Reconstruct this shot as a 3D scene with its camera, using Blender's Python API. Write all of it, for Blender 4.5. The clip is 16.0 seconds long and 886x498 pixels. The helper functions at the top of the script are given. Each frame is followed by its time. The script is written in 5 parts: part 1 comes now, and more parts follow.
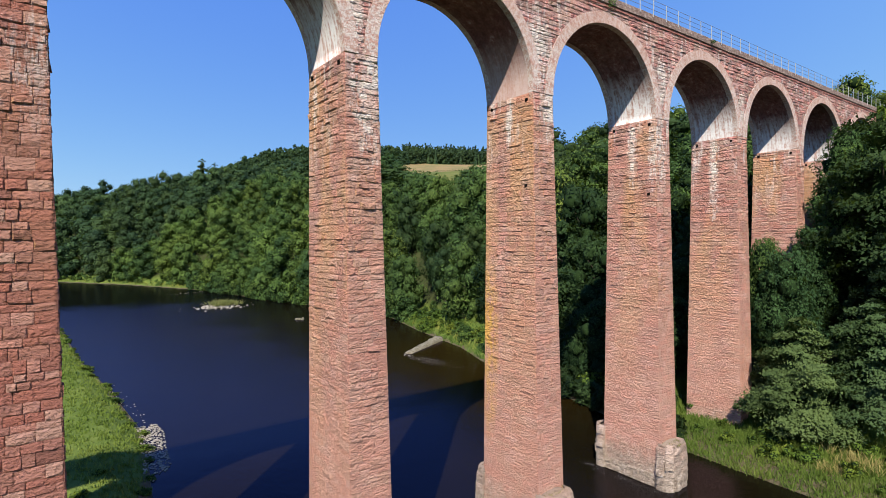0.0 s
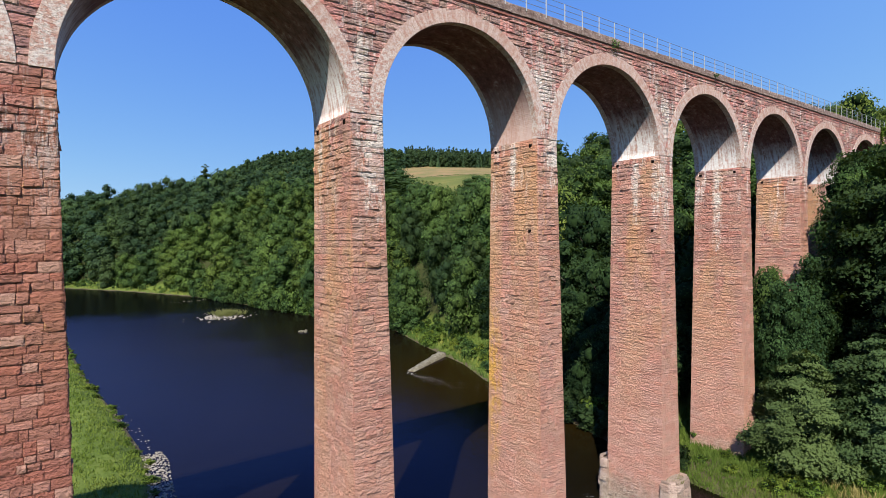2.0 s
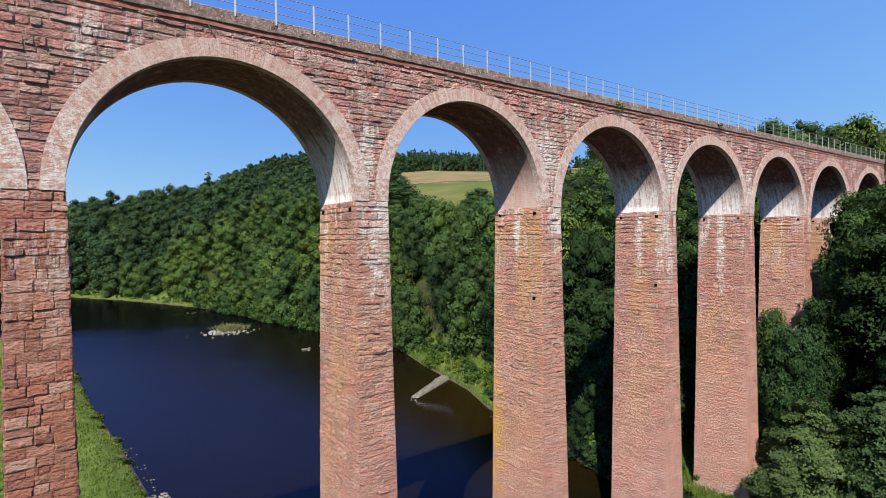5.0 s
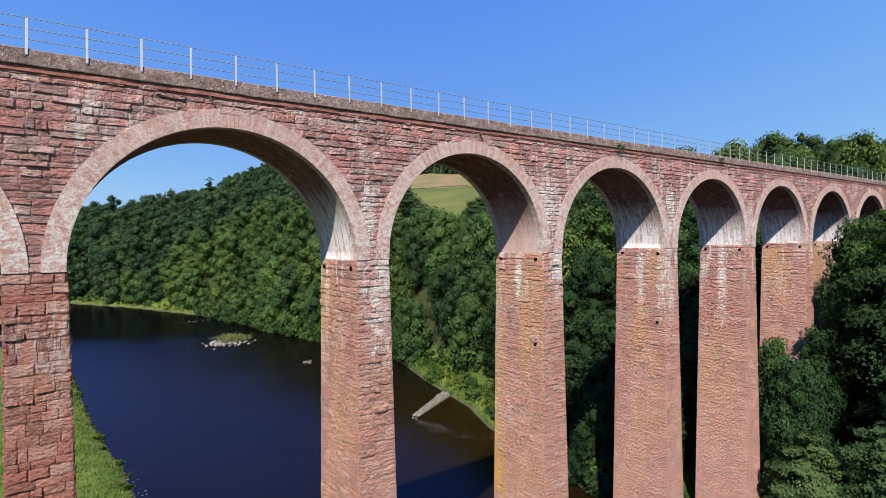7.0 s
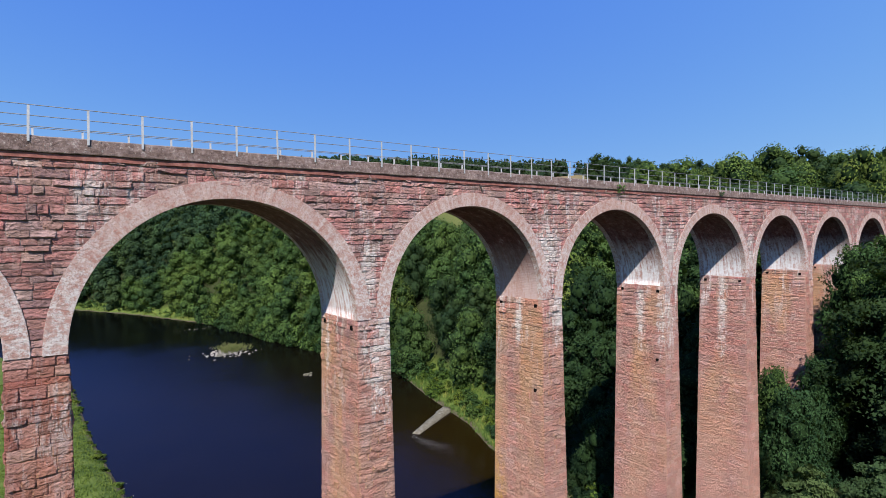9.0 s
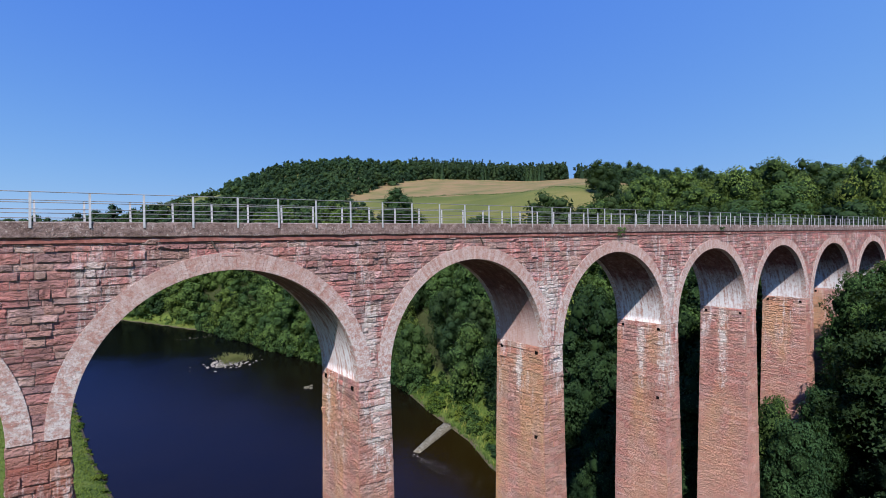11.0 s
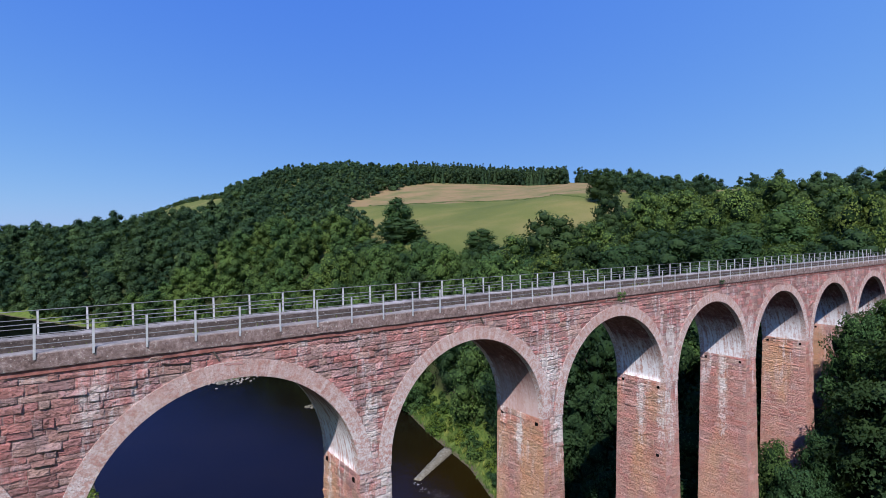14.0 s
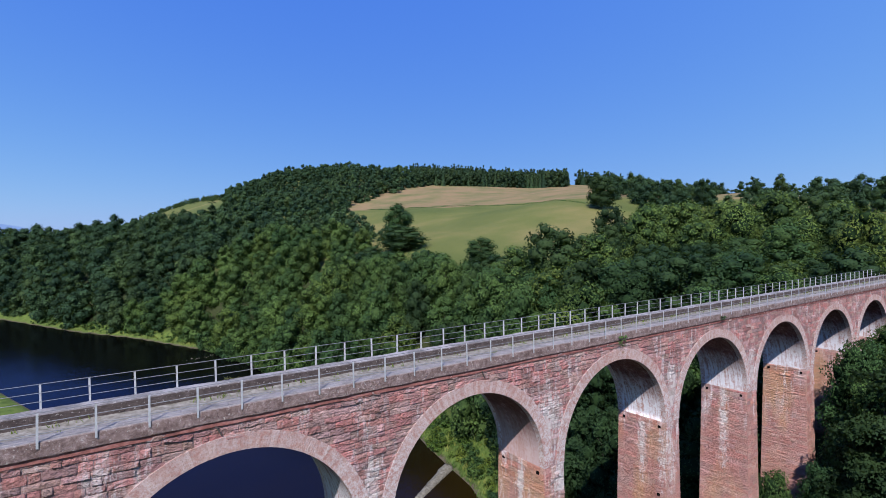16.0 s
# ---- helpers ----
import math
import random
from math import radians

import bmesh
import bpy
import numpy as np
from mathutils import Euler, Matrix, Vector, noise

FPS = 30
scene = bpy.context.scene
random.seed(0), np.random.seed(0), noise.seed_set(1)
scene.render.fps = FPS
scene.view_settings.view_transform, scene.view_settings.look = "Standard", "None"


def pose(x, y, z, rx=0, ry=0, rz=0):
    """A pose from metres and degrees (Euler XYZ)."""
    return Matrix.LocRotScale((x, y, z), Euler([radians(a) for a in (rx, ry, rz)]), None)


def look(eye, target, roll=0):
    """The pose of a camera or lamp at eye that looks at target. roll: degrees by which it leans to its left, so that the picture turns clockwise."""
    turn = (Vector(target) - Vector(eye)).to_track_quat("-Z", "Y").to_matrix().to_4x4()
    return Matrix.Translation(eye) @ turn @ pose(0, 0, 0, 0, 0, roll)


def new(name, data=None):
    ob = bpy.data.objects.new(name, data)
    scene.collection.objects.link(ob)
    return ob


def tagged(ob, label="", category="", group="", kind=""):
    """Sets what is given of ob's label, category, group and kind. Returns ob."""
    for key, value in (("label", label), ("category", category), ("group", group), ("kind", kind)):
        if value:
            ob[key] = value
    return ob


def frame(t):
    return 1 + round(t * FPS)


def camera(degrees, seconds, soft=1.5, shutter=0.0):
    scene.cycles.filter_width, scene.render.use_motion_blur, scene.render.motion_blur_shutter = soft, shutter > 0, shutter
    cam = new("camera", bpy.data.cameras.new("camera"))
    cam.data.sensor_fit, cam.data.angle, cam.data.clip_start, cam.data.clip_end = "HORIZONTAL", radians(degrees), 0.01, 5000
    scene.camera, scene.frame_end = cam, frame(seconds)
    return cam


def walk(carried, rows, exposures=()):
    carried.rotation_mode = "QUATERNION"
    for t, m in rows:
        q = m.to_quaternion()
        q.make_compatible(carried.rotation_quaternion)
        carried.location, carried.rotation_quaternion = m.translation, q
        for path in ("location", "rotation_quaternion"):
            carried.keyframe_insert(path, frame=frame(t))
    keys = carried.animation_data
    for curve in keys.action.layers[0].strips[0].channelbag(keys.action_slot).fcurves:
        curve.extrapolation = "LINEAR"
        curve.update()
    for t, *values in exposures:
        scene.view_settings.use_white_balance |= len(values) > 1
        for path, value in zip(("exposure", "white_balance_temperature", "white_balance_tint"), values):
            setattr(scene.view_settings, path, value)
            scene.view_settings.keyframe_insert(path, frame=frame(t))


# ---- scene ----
cam = camera(79.17, 16.0, soft=0.6)
# seconds, place, turn
ROWS = [
    (0.0, -13.487, -25.592, 19.999, 88.776, 0.684, -36.463),
    (0.5, -13.518, -25.620, 20.785, 88.767, 0.696, -36.384),
    (1.0, -13.549, -25.616, 21.551, 88.778, 0.688, -36.314),
    (1.5, -13.580, -25.615, 22.324, 88.778, 0.679, -36.253),
    (2.0, -13.608, -25.616, 23.100, 88.789, 0.690, -36.204),
    (2.5, -13.635, -25.590, 23.869, 88.779, 0.691, -36.154),
    (3.0, -13.678, -25.587, 24.637, 88.760, 0.702, -36.104),
    (3.5, -13.713, -25.612, 25.413, 88.761, 0.714, -36.024),
    (4.0, -13.744, -25.623, 26.202, 88.751, 0.714, -35.994),
    (6.5, -13.667, -25.598, 30.154, 88.753, 0.717, -35.864),
    (7.0, -13.643, -25.564, 30.943, 88.753, 0.728, -35.844),
    (7.5, -13.638, -25.566, 31.737, 88.723, 0.718, -35.844),
    (8.0, -13.630, -25.577, 32.541, 88.713, 0.718, -35.824),
    (8.5, -13.621, -25.595, 33.351, 88.714, 0.729, -35.804),
    (9.0, -13.597, -25.602, 34.160, 88.714, 0.749, -35.795),
    (11.5, -13.562, -25.572, 38.242, 88.694, 0.790, -35.756),
    (12.0, -13.566, -25.573, 39.075, 88.694, 0.790, -35.736),
    (12.5, -13.549, -25.577, 39.923, 88.695, 0.800, -35.726),
    (13.0, -13.531, -25.601, 40.774, 88.695, 0.810, -35.726),
    (13.5, -13.525, -25.623, 41.574, 88.675, 0.800, -35.716),
    (14.0, -13.532, -25.664, 42.419, 88.655, 0.811, -35.706),
    (14.5, -13.555, -25.679, 43.270, 88.645, 0.821, -35.696),
    (15.0, -13.551, -25.670, 44.127, 88.625, 0.811, -35.686),
    (15.5, -13.528, -25.631, 44.978, 88.615, 0.811, -35.686),
    (16.0, -13.512, -25.594, 45.839, 88.575, 0.791, -35.666),
]
walk(cam, [(t, pose(x, y, z, rx, ry, rz)) for t, x, y, z, rx, ry, rz in ROWS], [(0.0, 0.87, 7000, 10), (3.0, 0.82, 6900, 10), (7.5, 0.75, 6600, 10), (9.0, 0.63, 6380, 13), (12.5, 0.53, 6100, 16), (16.0, 0.49, 5930, 18)])

# ---- world and sun ----
# light travels along SUN; the sun stands behind the camera, to its left
SUN = Vector((0.72, 0.70, -1.0)).normalized()
world = bpy.data.worlds.new("world")
scene.world = world
world.use_nodes = True
wn = world.node_tree
sky = wn.nodes.new("ShaderNodeTexSky")
sky.sky_type = "NISHITA"
sky.sun_disc = False
sky.sun_elevation = math.asin(-SUN.z)
sky.sun_rotation = radians(134.2)
sky.altitude = 100
sky.air_density, sky.dust_density, sky.ozone_density = 1.0, 0.35, 3.0
wn.nodes["Background"].inputs["Strength"].default_value = 0.076
# a clear, deep blue day: an even blue that pales only in red and green towards the horizon
split, join = wn.nodes.new("ShaderNodeSeparateColor"), wn.nodes.new("ShaderNodeCombineColor")
wn.links.new(sky.outputs[0], split.inputs[0])
for i, (power, gain) in enumerate(((0.82, 0.70), (0.62, 1.42), (0.10, 5.8))):
    curve = wn.nodes.new("ShaderNodeMath")
    curve.operation = "POWER"
    curve.inputs[1].default_value = power
    scale = wn.nodes.new("ShaderNodeMath")
    scale.operation = "MULTIPLY"
    scale.inputs[1].default_value = gain
    wn.links.new(split.outputs[i], curve.inputs[0])
    wn.links.new(curve.outputs[0], scale.inputs[0])
    wn.links.new(scale.outputs[0], join.inputs[i])
wn.links.new(join.outputs[0], wn.nodes["Background"].inputs["Color"])
lamp = bpy.data.lights.new("sun", "SUN")
lamp.energy, lamp.angle, lamp.color = 5.0, radians(0.53), (1.0, 0.95, 0.86)
sun = new("sun", lamp)
sun.matrix_world = look((0, 0, 0), SUN)

# ---- materials ----


def material(name, rough=0.8, spec=0.3, metal=0.0):
    m = bpy.data.materials.new(name)
    m.use_nodes = True
    b = m.node_tree.nodes["Principled BSDF"]
    b.inputs["Roughness"].default_value = rough
    b.inputs["Specular IOR Level"].default_value = spec
    b.inputs["Metallic"].default_value = metal
    return m, m.node_tree, b


def node(nt, kind, **values):
    n = nt.nodes.new(kind)
    for key, value in values.items():
        key = key.replace("_", " ")
        if key in n.inputs:
            n.inputs[key].default_value = value
    return n


def place(nt, scale=(1, 1, 1)):
    """World position, stretched."""
    g = nt.nodes.new("ShaderNodeNewGeometry")
    v = nt.nodes.new("ShaderNodeVectorMath")
    v.operation = "MULTIPLY"
    v.inputs[1].default_value = scale
    nt.links.new(g.outputs["Position"], v.inputs[0])
    return v.outputs[0]


def noise_of(nt, where, scale, detail=4.0, rough=0.55):
    n = node(nt, "ShaderNodeTexNoise", Scale=scale, Detail=detail, Roughness=rough)
    nt.links.new(where, n.inputs["Vector"])
    return n.outputs["Fac"]


def ramp(nt, fac, stops):
    r = nt.nodes.new("ShaderNodeValToRGB")
    e = r.color_ramp.elements
    while len(e) < len(stops):
        e.new(0.5)
    for k, (p, c) in zip(e, stops):
        k.position = p
        k.color = (*c, 1) if len(c) == 3 else c
    nt.links.new(fac, r.inputs["Fac"])
    return r.outputs["Color"]


def grey(nt, fac, lo, hi, a=0.0, b=1.0):
    r = nt.nodes.new("ShaderNodeMapRange")
    for key, value in (("From Min", lo), ("From Max", hi), ("To Min", a), ("To Max", b)):
        r.inputs[key].default_value = value
    nt.links.new(fac, r.inputs["Value"])
    return r.outputs["Result"]


def mix(nt, fac, a, b, blend="MIX"):
    m = nt.nodes.new("ShaderNodeMix")
    m.data_type, m.blend_type = "RGBA", blend
    for socket, value in ((m.inputs[0], fac), (m.inputs[6], a), (m.inputs[7], b)):
        if isinstance(value, (int, float)):
            socket.default_value = value
        elif isinstance(value, tuple):
            socket.default_value = (*value, 1)
        else:
            nt.links.new(value, socket)
    return m.outputs[2]


def calc(nt, op, a, b=0.0):
    m = nt.nodes.new("ShaderNodeMath")
    m.operation = op
    for socket, value in ((m.inputs[0], a), (m.inputs[1], b)):
        if isinstance(value, (int, float)):
            socket.default_value = value
        else:
            nt.links.new(value, socket)
    return m.outputs[0]


def bump(nt, bsdf, height, strength, distance):
    b = node(nt, "ShaderNodeBump", Strength=strength, Distance=distance)
    nt.links.new(height, b.inputs["Height"])
    nt.links.new(b.outputs[0], bsdf.inputs["Normal"])


def own_random(nt):
    """A number of its own for each object and each loose piece of a mesh."""
    o, g = nt.nodes.new("ShaderNodeObjectInfo"), nt.nodes.new("ShaderNodeNewGeometry")
    return calc(nt, "FRACT", calc(nt, "ADD", o.outputs["Random"], calc(nt, "MULTIPLY", g.outputs["Random Per Island"], 7.31)))


def height_of(nt):
    s = nt.nodes.new("ShaderNodeSeparateXYZ")
    nt.links.new(place(nt), s.inputs[0])
    return s.outputs


SPRING = 29.78  # springing of the arches above the river
COPE = 38.20  # top of the coping


def sandstone(name, joint=False, shaft=True, base=((0.395, 0.169, 0.161), (0.623, 0.243, 0.215), (0.47, 0.32, 0.265), (0.545, 0.211, 0.189), (0.673, 0.307, 0.277), (0.355, 0.201, 0.200), (0.43, 0.29, 0.265), (0.648, 0.271, 0.247), (0.60, 0.42, 0.355), (0.673, 0.420, 0.407), (0.54, 0.28, 0.245))):
    m, nt, b = material(name, 0.92, 0.15)
    where = place(nt)
    x, y, z = height_of(nt)
    n = len(base)
    grain = noise_of(nt, where, 14.0, 6.0, 0.65)
    blot = noise_of(nt, where, 1.7, 5.0, 0.6)
    if joint:
        colour = ramp(nt, noise_of(nt, where, 3.0), ((0.3, (0.27, 0.18, 0.155)), (0.5, (0.42, 0.30, 0.26)), (0.7, (0.60, 0.48, 0.43))))
    else:
        colour = ramp(nt, own_random(nt), [(i / (n - 1), c) for i, c in enumerate(base)])
        if shaft:
            # the shafts are of one bed, the spandrels of many
            even = ramp(nt, noise_of(nt, where, 0.5, 5.0, 0.6), ((0.3, (0.41, 0.185, 0.137)), (0.5, (0.54, 0.283, 0.208)), (0.7, (0.625, 0.39, 0.30))))
            colour = mix(nt, grey(nt, z, SPRING - 2.5, SPRING - 0.5, 0.55, 0.0), colour, even)
    colour = mix(nt, grey(nt, grain, 0.3, 0.72, 0.0, 0.7), colour, mix(nt, 0.6, colour, (0.20, 0.11, 0.085)))
    if shaft:
        # soot and dark lichen, strongest on the spandrels
        up = grey(nt, z, SPRING - 2.0, SPRING + 3.0, 0.26, 0.66)
        soot = calc(nt, "MULTIPLY", grey(nt, noise_of(nt, where, 0.8, 6.0, 0.7), 0.42, 0.60), up)
        colour = mix(nt, soot, colour, (0.19, 0.125, 0.112))
        # the first pier is of a darker, redder stone
        red = calc(nt, "MULTIPLY", grey(nt, x, -12.0, -10.0, 0.9, 0.0), grey(nt, z, SPRING - 1, SPRING + 1, 1.0, 0.0))
        colour = mix(nt, red, colour, ramp(nt, own_random(nt), ((0.0, (0.23, 0.098, 0.078)), (0.3, (0.37, 0.132, 0.10)), (0.6, (0.31, 0.140, 0.112)), (0.85, (0.43, 0.185, 0.146)), (1.0, (0.46, 0.275, 0.222)))))
        # ochre lichen on the weather side of the shafts
        g = nt.nodes.new("ShaderNodeNewGeometry")
        s = nt.nodes.new("ShaderNodeSeparateXYZ")
        nt.links.new(g.outputs["True Normal"], s.inputs[0])
        west = grey(nt, s.outputs[0], -0.8, -0.3, 1.0, 0.22)
        ochre = calc(nt, "MULTIPLY", grey(nt, noise_of(nt, place(nt, (0.35, 0.5, 0.13)), 0.8, 4.0), 0.42, 0.60), grey(nt, z, SPRING - 24, SPRING - 10, 0.08, 0.42))
        ochre = calc(nt, "MULTIPLY", ochre, calc(nt, "MULTIPLY", west, grey(nt, z, SPRING - 1, SPRING + 1.0, 1.0, 0.0)))
        colour = mix(nt, ochre, colour, (0.58, 0.355, 0.145))
        # paler bloom on the lower shafts
        colour = mix(nt, calc(nt, "MULTIPLY", grey(nt, z, 7.0, 22.0, 0.38, 0.0), grey(nt, x, -12.0, -10.0)), colour, (0.56, 0.315, 0.248))
        # lime that has run down from the arches
        run = grey(nt, noise_of(nt, place(nt, (1.0, 1.0, 0.16)), 2.0, 8.0, 0.78), 0.50, 0.60)
        run = calc(nt, "MULTIPLY", run, grey(nt, noise_of(nt, place(nt, (1.0, 1.0, 0.25)), 0.42, 3.0), 0.44, 0.56))
        run = calc(nt, "MULTIPLY", run, calc(nt, "MULTIPLY", grey(nt, z, SPRING - 7.5, SPRING - 1.0, 0.0, 0.9), grey(nt, z, SPRING + 1.5, SPRING + 5.0, 1.0, 0.65)))
        run = calc(nt, "MULTIPLY", run, grey(nt, grain, 0.3, 0.6, 0.5, 1.0))
        colour = mix(nt, run, colour, (0.74, 0.70, 0.67))
        # a bright lichen stain low on one pier
        off = nt.nodes.new("ShaderNodeVectorMath")
        off.operation = "DISTANCE"
        off.inputs[1].default_value = (13.0 / 1.5, 4.4 / 0.9, 12.5 / 7.0)
        nt.links.new(place(nt, (1 / 1.5, 1 / 0.9, 1 / 7.0)), off.inputs[0])
        gold = calc(nt, "MULTIPLY", grey(nt, off.outputs["Value"], 0.5, 1.2, 0.75, 0.0), grey(nt, noise_of(nt, place(nt, (1.0, 1.0, 0.5)), 1.6, 6.0, 0.7), 0.40, 0.58))
        colour = mix(nt, gold, colour, (0.62, 0.36, 0.055))
        # thick runs of lime on single piers
        torn = noise_of(nt, place(nt, (1.0, 1.0, 0.35)), 3.4, 8.0, 0.8)
        for centre, half in (((41.9, 2.3, 26.3), (1.3, 0.55, 5.5)), ((27.7, 2.2, 27.6), (1.2, 0.5, 3.6)), ((28.2, 0.2, 26.8), (1.0, 0.7, 4.2)), ((13.1, 2.2, 28.2), (1.0, 0.4, 2.6)), ((14.6, -0.1, 28.6), (0.7, 0.6, 2.2)), ((0.5, -0.1, 27.6), (1.1, 0.7, 3.8)), ((13.7, -0.1, 33.3), (1.6, 0.5, 2.0)), ((28.5, -0.1, 32.6), (0.9, 0.5, 2.6)), ((42.9, -0.1, 32.4), (0.8, 0.5, 2.4)), ((-0.1, -0.1, 32.2), (0.7, 0.5, 1.8))):
            off = nt.nodes.new("ShaderNodeVectorMath")
            off.operation = "DISTANCE"
            off.inputs[1].default_value = [a / b_ for a, b_ in zip(centre, half)]
            nt.links.new(place(nt, [1 / b_ for b_ in half]), off.inputs[0])
            wet = calc(nt, "ADD", torn, calc(nt, "MULTIPLY", calc(nt, "SUBTRACT", 1.0, off.outputs["Value"]), 0.22))
            wet = calc(nt, "MULTIPLY", grey(nt, wet, 0.50, 0.64, 0.0, 0.88), grey(nt, off.outputs["Value"], 0.8, 1.4, 1.0, 0.0))
            wet = calc(nt, "MULTIPLY", wet, grey(nt, own_random(nt), 0.15, 0.5, 0.45, 1.0))
            colour = mix(nt, wet, colour, (0.66, 0.60, 0.56))
    # grey, weedy foot at the waterline
    foot = grey(nt, calc(nt, "ADD", z, calc(nt, "MULTIPLY", blot, 3.0)), 1.6, 3.8, 0.8, 0.0)
    colour = mix(nt, foot, colour, ramp(nt, noise_of(nt, where, 2.5, 6.0, 0.7), ((0.3, (0.15, 0.122, 0.095)), (0.5, (0.33, 0.275, 0.225)), (0.7, (0.50, 0.445, 0.39)))))
    nt.links.new(colour, b.inputs["Base Color"])
    # split beds: long low ledges, and a fine tooth
    ledge = grey(nt, noise_of(nt, place(nt, (1.0, 1.0, 2.3)), 2.6, 8.0, 0.74), 0.34, 0.66)
    chip = nt.nodes.new("ShaderNodeTexVoronoi")
    chip.inputs["Scale"].default_value = 5.5
    nt.links.new(place(nt, (1.0, 1.0, 1.6)), chip.inputs["Vector"])
    rock = calc(nt, "ADD", calc(nt, "MULTIPLY", grain, 0.35), calc(nt, "ADD", ledge, calc(nt, "MULTIPLY", chip.outputs["Distance"], 0.95)))
    bump(nt, b, rock, 1.0, 0.015 if joint else 0.11)
    return m


def ring_material(name, barrel=False):
    """Brick of the arches, bleached and streaked with lime."""
    m, nt, b = material(name, 0.9, 0.15)
    where = place(nt)
    out = height_of(nt)
    z = out[2]
    colour = ramp(nt, own_random(nt) if not barrel else noise_of(nt, where, 5.0, 6.0), ((0.0, (0.37, 0.195, 0.158)), (0.35, (0.40, 0.235, 0.195)), (0.6, (0.43, 0.28, 0.24)), (0.85, (0.47, 0.33, 0.29)), (1.0, (0.38, 0.22, 0.185))))
    fine = noise_of(nt, where, 10.0, 6.0, 0.7)
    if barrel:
        # towards the crown the vault's shade is put into the bare brick's colour
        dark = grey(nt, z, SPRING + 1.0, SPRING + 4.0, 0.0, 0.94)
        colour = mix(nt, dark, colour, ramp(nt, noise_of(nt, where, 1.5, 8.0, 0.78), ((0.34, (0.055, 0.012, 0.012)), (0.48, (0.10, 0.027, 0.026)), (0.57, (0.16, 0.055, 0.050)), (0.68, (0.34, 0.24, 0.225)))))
        streak = grey(nt, calc(nt, "ADD", calc(nt, "MULTIPLY", noise_of(nt, place(nt, (0.6, 2.0, 0.16)), 2.0, 7.0, 0.7), 0.6), calc(nt, "MULTIPLY", noise_of(nt, where, 3.0, 7.0, 0.75), 0.4)), 0.42, 0.53)
        reach = calc(nt, "ADD", z, calc(nt, "MULTIPLY", noise_of(nt, place(nt, (0.0, 1.2, 0.0)), 1.0, 4.0), 3.0))
        streak = calc(nt, "MULTIPLY", streak, grey(nt, reach, SPRING + 3.0, SPRING + 5.6, 1.0, 0.05))
        lime_on = grey(nt, noise_of(nt, place(nt, (0.07, 0.05, 0.0)), 1.0, 1.0), 0.33, 0.47, 0.45, 1.0)
        bare = grey(nt, calc(nt, "ABSOLUTE", calc(nt, "SUBTRACT", out[0], 12.4)), 1.5, 3.0, 0.25, 1.0)
        lime_on = calc(nt, "MULTIPLY", lime_on, bare)
        colour = mix(nt, calc(nt, "MULTIPLY", streak, lime_on), colour, (0.66, 0.655, 0.665))
    else:
        pale = calc(nt, "MULTIPLY", grey(nt, noise_of(nt, where, 4.5, 8.0, 0.8), 0.44, 0.56), grey(nt, z, SPRING + 2.0, SPRING + 6.0, 0.86, 0.38))
        colour = mix(nt, pale, colour, (0.58, 0.55, 0.53))
        mark = grey(nt, noise_of(nt, where, 11.0, 5.0, 0.7), 0.52, 0.62, 0.0, 0.6)
        colour = mix(nt, mark, colour, (0.25, 0.16, 0.13))
    colour = mix(nt, grey(nt, fine, 0.35, 0.7, 0.0, 0.4), colour, mix(nt, 0.5, colour, (0.17, 0.11, 0.095)))
    nt.links.new(colour, b.inputs["Base Color"])
    if barrel:
        course = nt.nodes.new("ShaderNodeTexBrick")
        course.inputs["Scale"].default_value = 1.0
        course.inputs["Mortar Size"].default_value = 0.012
        course.inputs["Brick Width"].default_value, course.inputs["Row Height"].default_value = 0.6, 0.12
        s = nt.nodes.new("ShaderNodeCombineXYZ")
        nt.links.new(out[1], s.inputs[0])
        nt.links.new(z, s.inputs[1])
        nt.links.new(s.outputs[0], course.inputs["Vector"])
        bump(nt, b, calc(nt, "SUBTRACT", fine, course.outputs["Fac"]), 0.5, 0.02)
    else:
        bump(nt, b, fine, 1.0, 0.06)
    return m


def concrete(name, sooty=0.0):
    m, nt, b = material(name, 0.93, 0.15)
    where = place(nt)
    colour = ramp(nt, noise_of(nt, where, 3.0, 9.0, 0.8), ((0.3, (0.072, 0.046, 0.041)), (0.45, (0.162, 0.112, 0.098)), (0.57, (0.26, 0.19, 0.172)), (0.70, (0.45, 0.385, 0.36))))
    flat = nt.nodes.new("ShaderNodeNewGeometry")
    s = nt.nodes.new("ShaderNodeSeparateXYZ")
    nt.links.new(flat.outputs["Normal"], s.inputs[0])
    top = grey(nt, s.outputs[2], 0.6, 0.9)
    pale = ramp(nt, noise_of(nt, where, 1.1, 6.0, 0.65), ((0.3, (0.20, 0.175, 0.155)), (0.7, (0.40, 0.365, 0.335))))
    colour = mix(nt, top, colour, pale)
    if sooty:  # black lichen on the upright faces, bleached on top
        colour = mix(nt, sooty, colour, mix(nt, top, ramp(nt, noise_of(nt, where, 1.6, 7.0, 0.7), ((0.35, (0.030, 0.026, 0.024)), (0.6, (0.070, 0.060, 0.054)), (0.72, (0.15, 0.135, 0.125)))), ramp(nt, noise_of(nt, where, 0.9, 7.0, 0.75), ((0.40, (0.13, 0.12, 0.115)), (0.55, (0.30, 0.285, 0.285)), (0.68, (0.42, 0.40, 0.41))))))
    speck = grey(nt, noise_of(nt, where, 9.0, 3.0), 0.62, 0.70, 0.0, 0.6)
    colour = mix(nt, speck, colour, (0.52, 0.49, 0.44))
    nt.links.new(colour, b.inputs["Base Color"])
    bump(nt, b, noise_of(nt, where, 7.0, 8.0, 0.75), 1.0, 0.12)
    return m


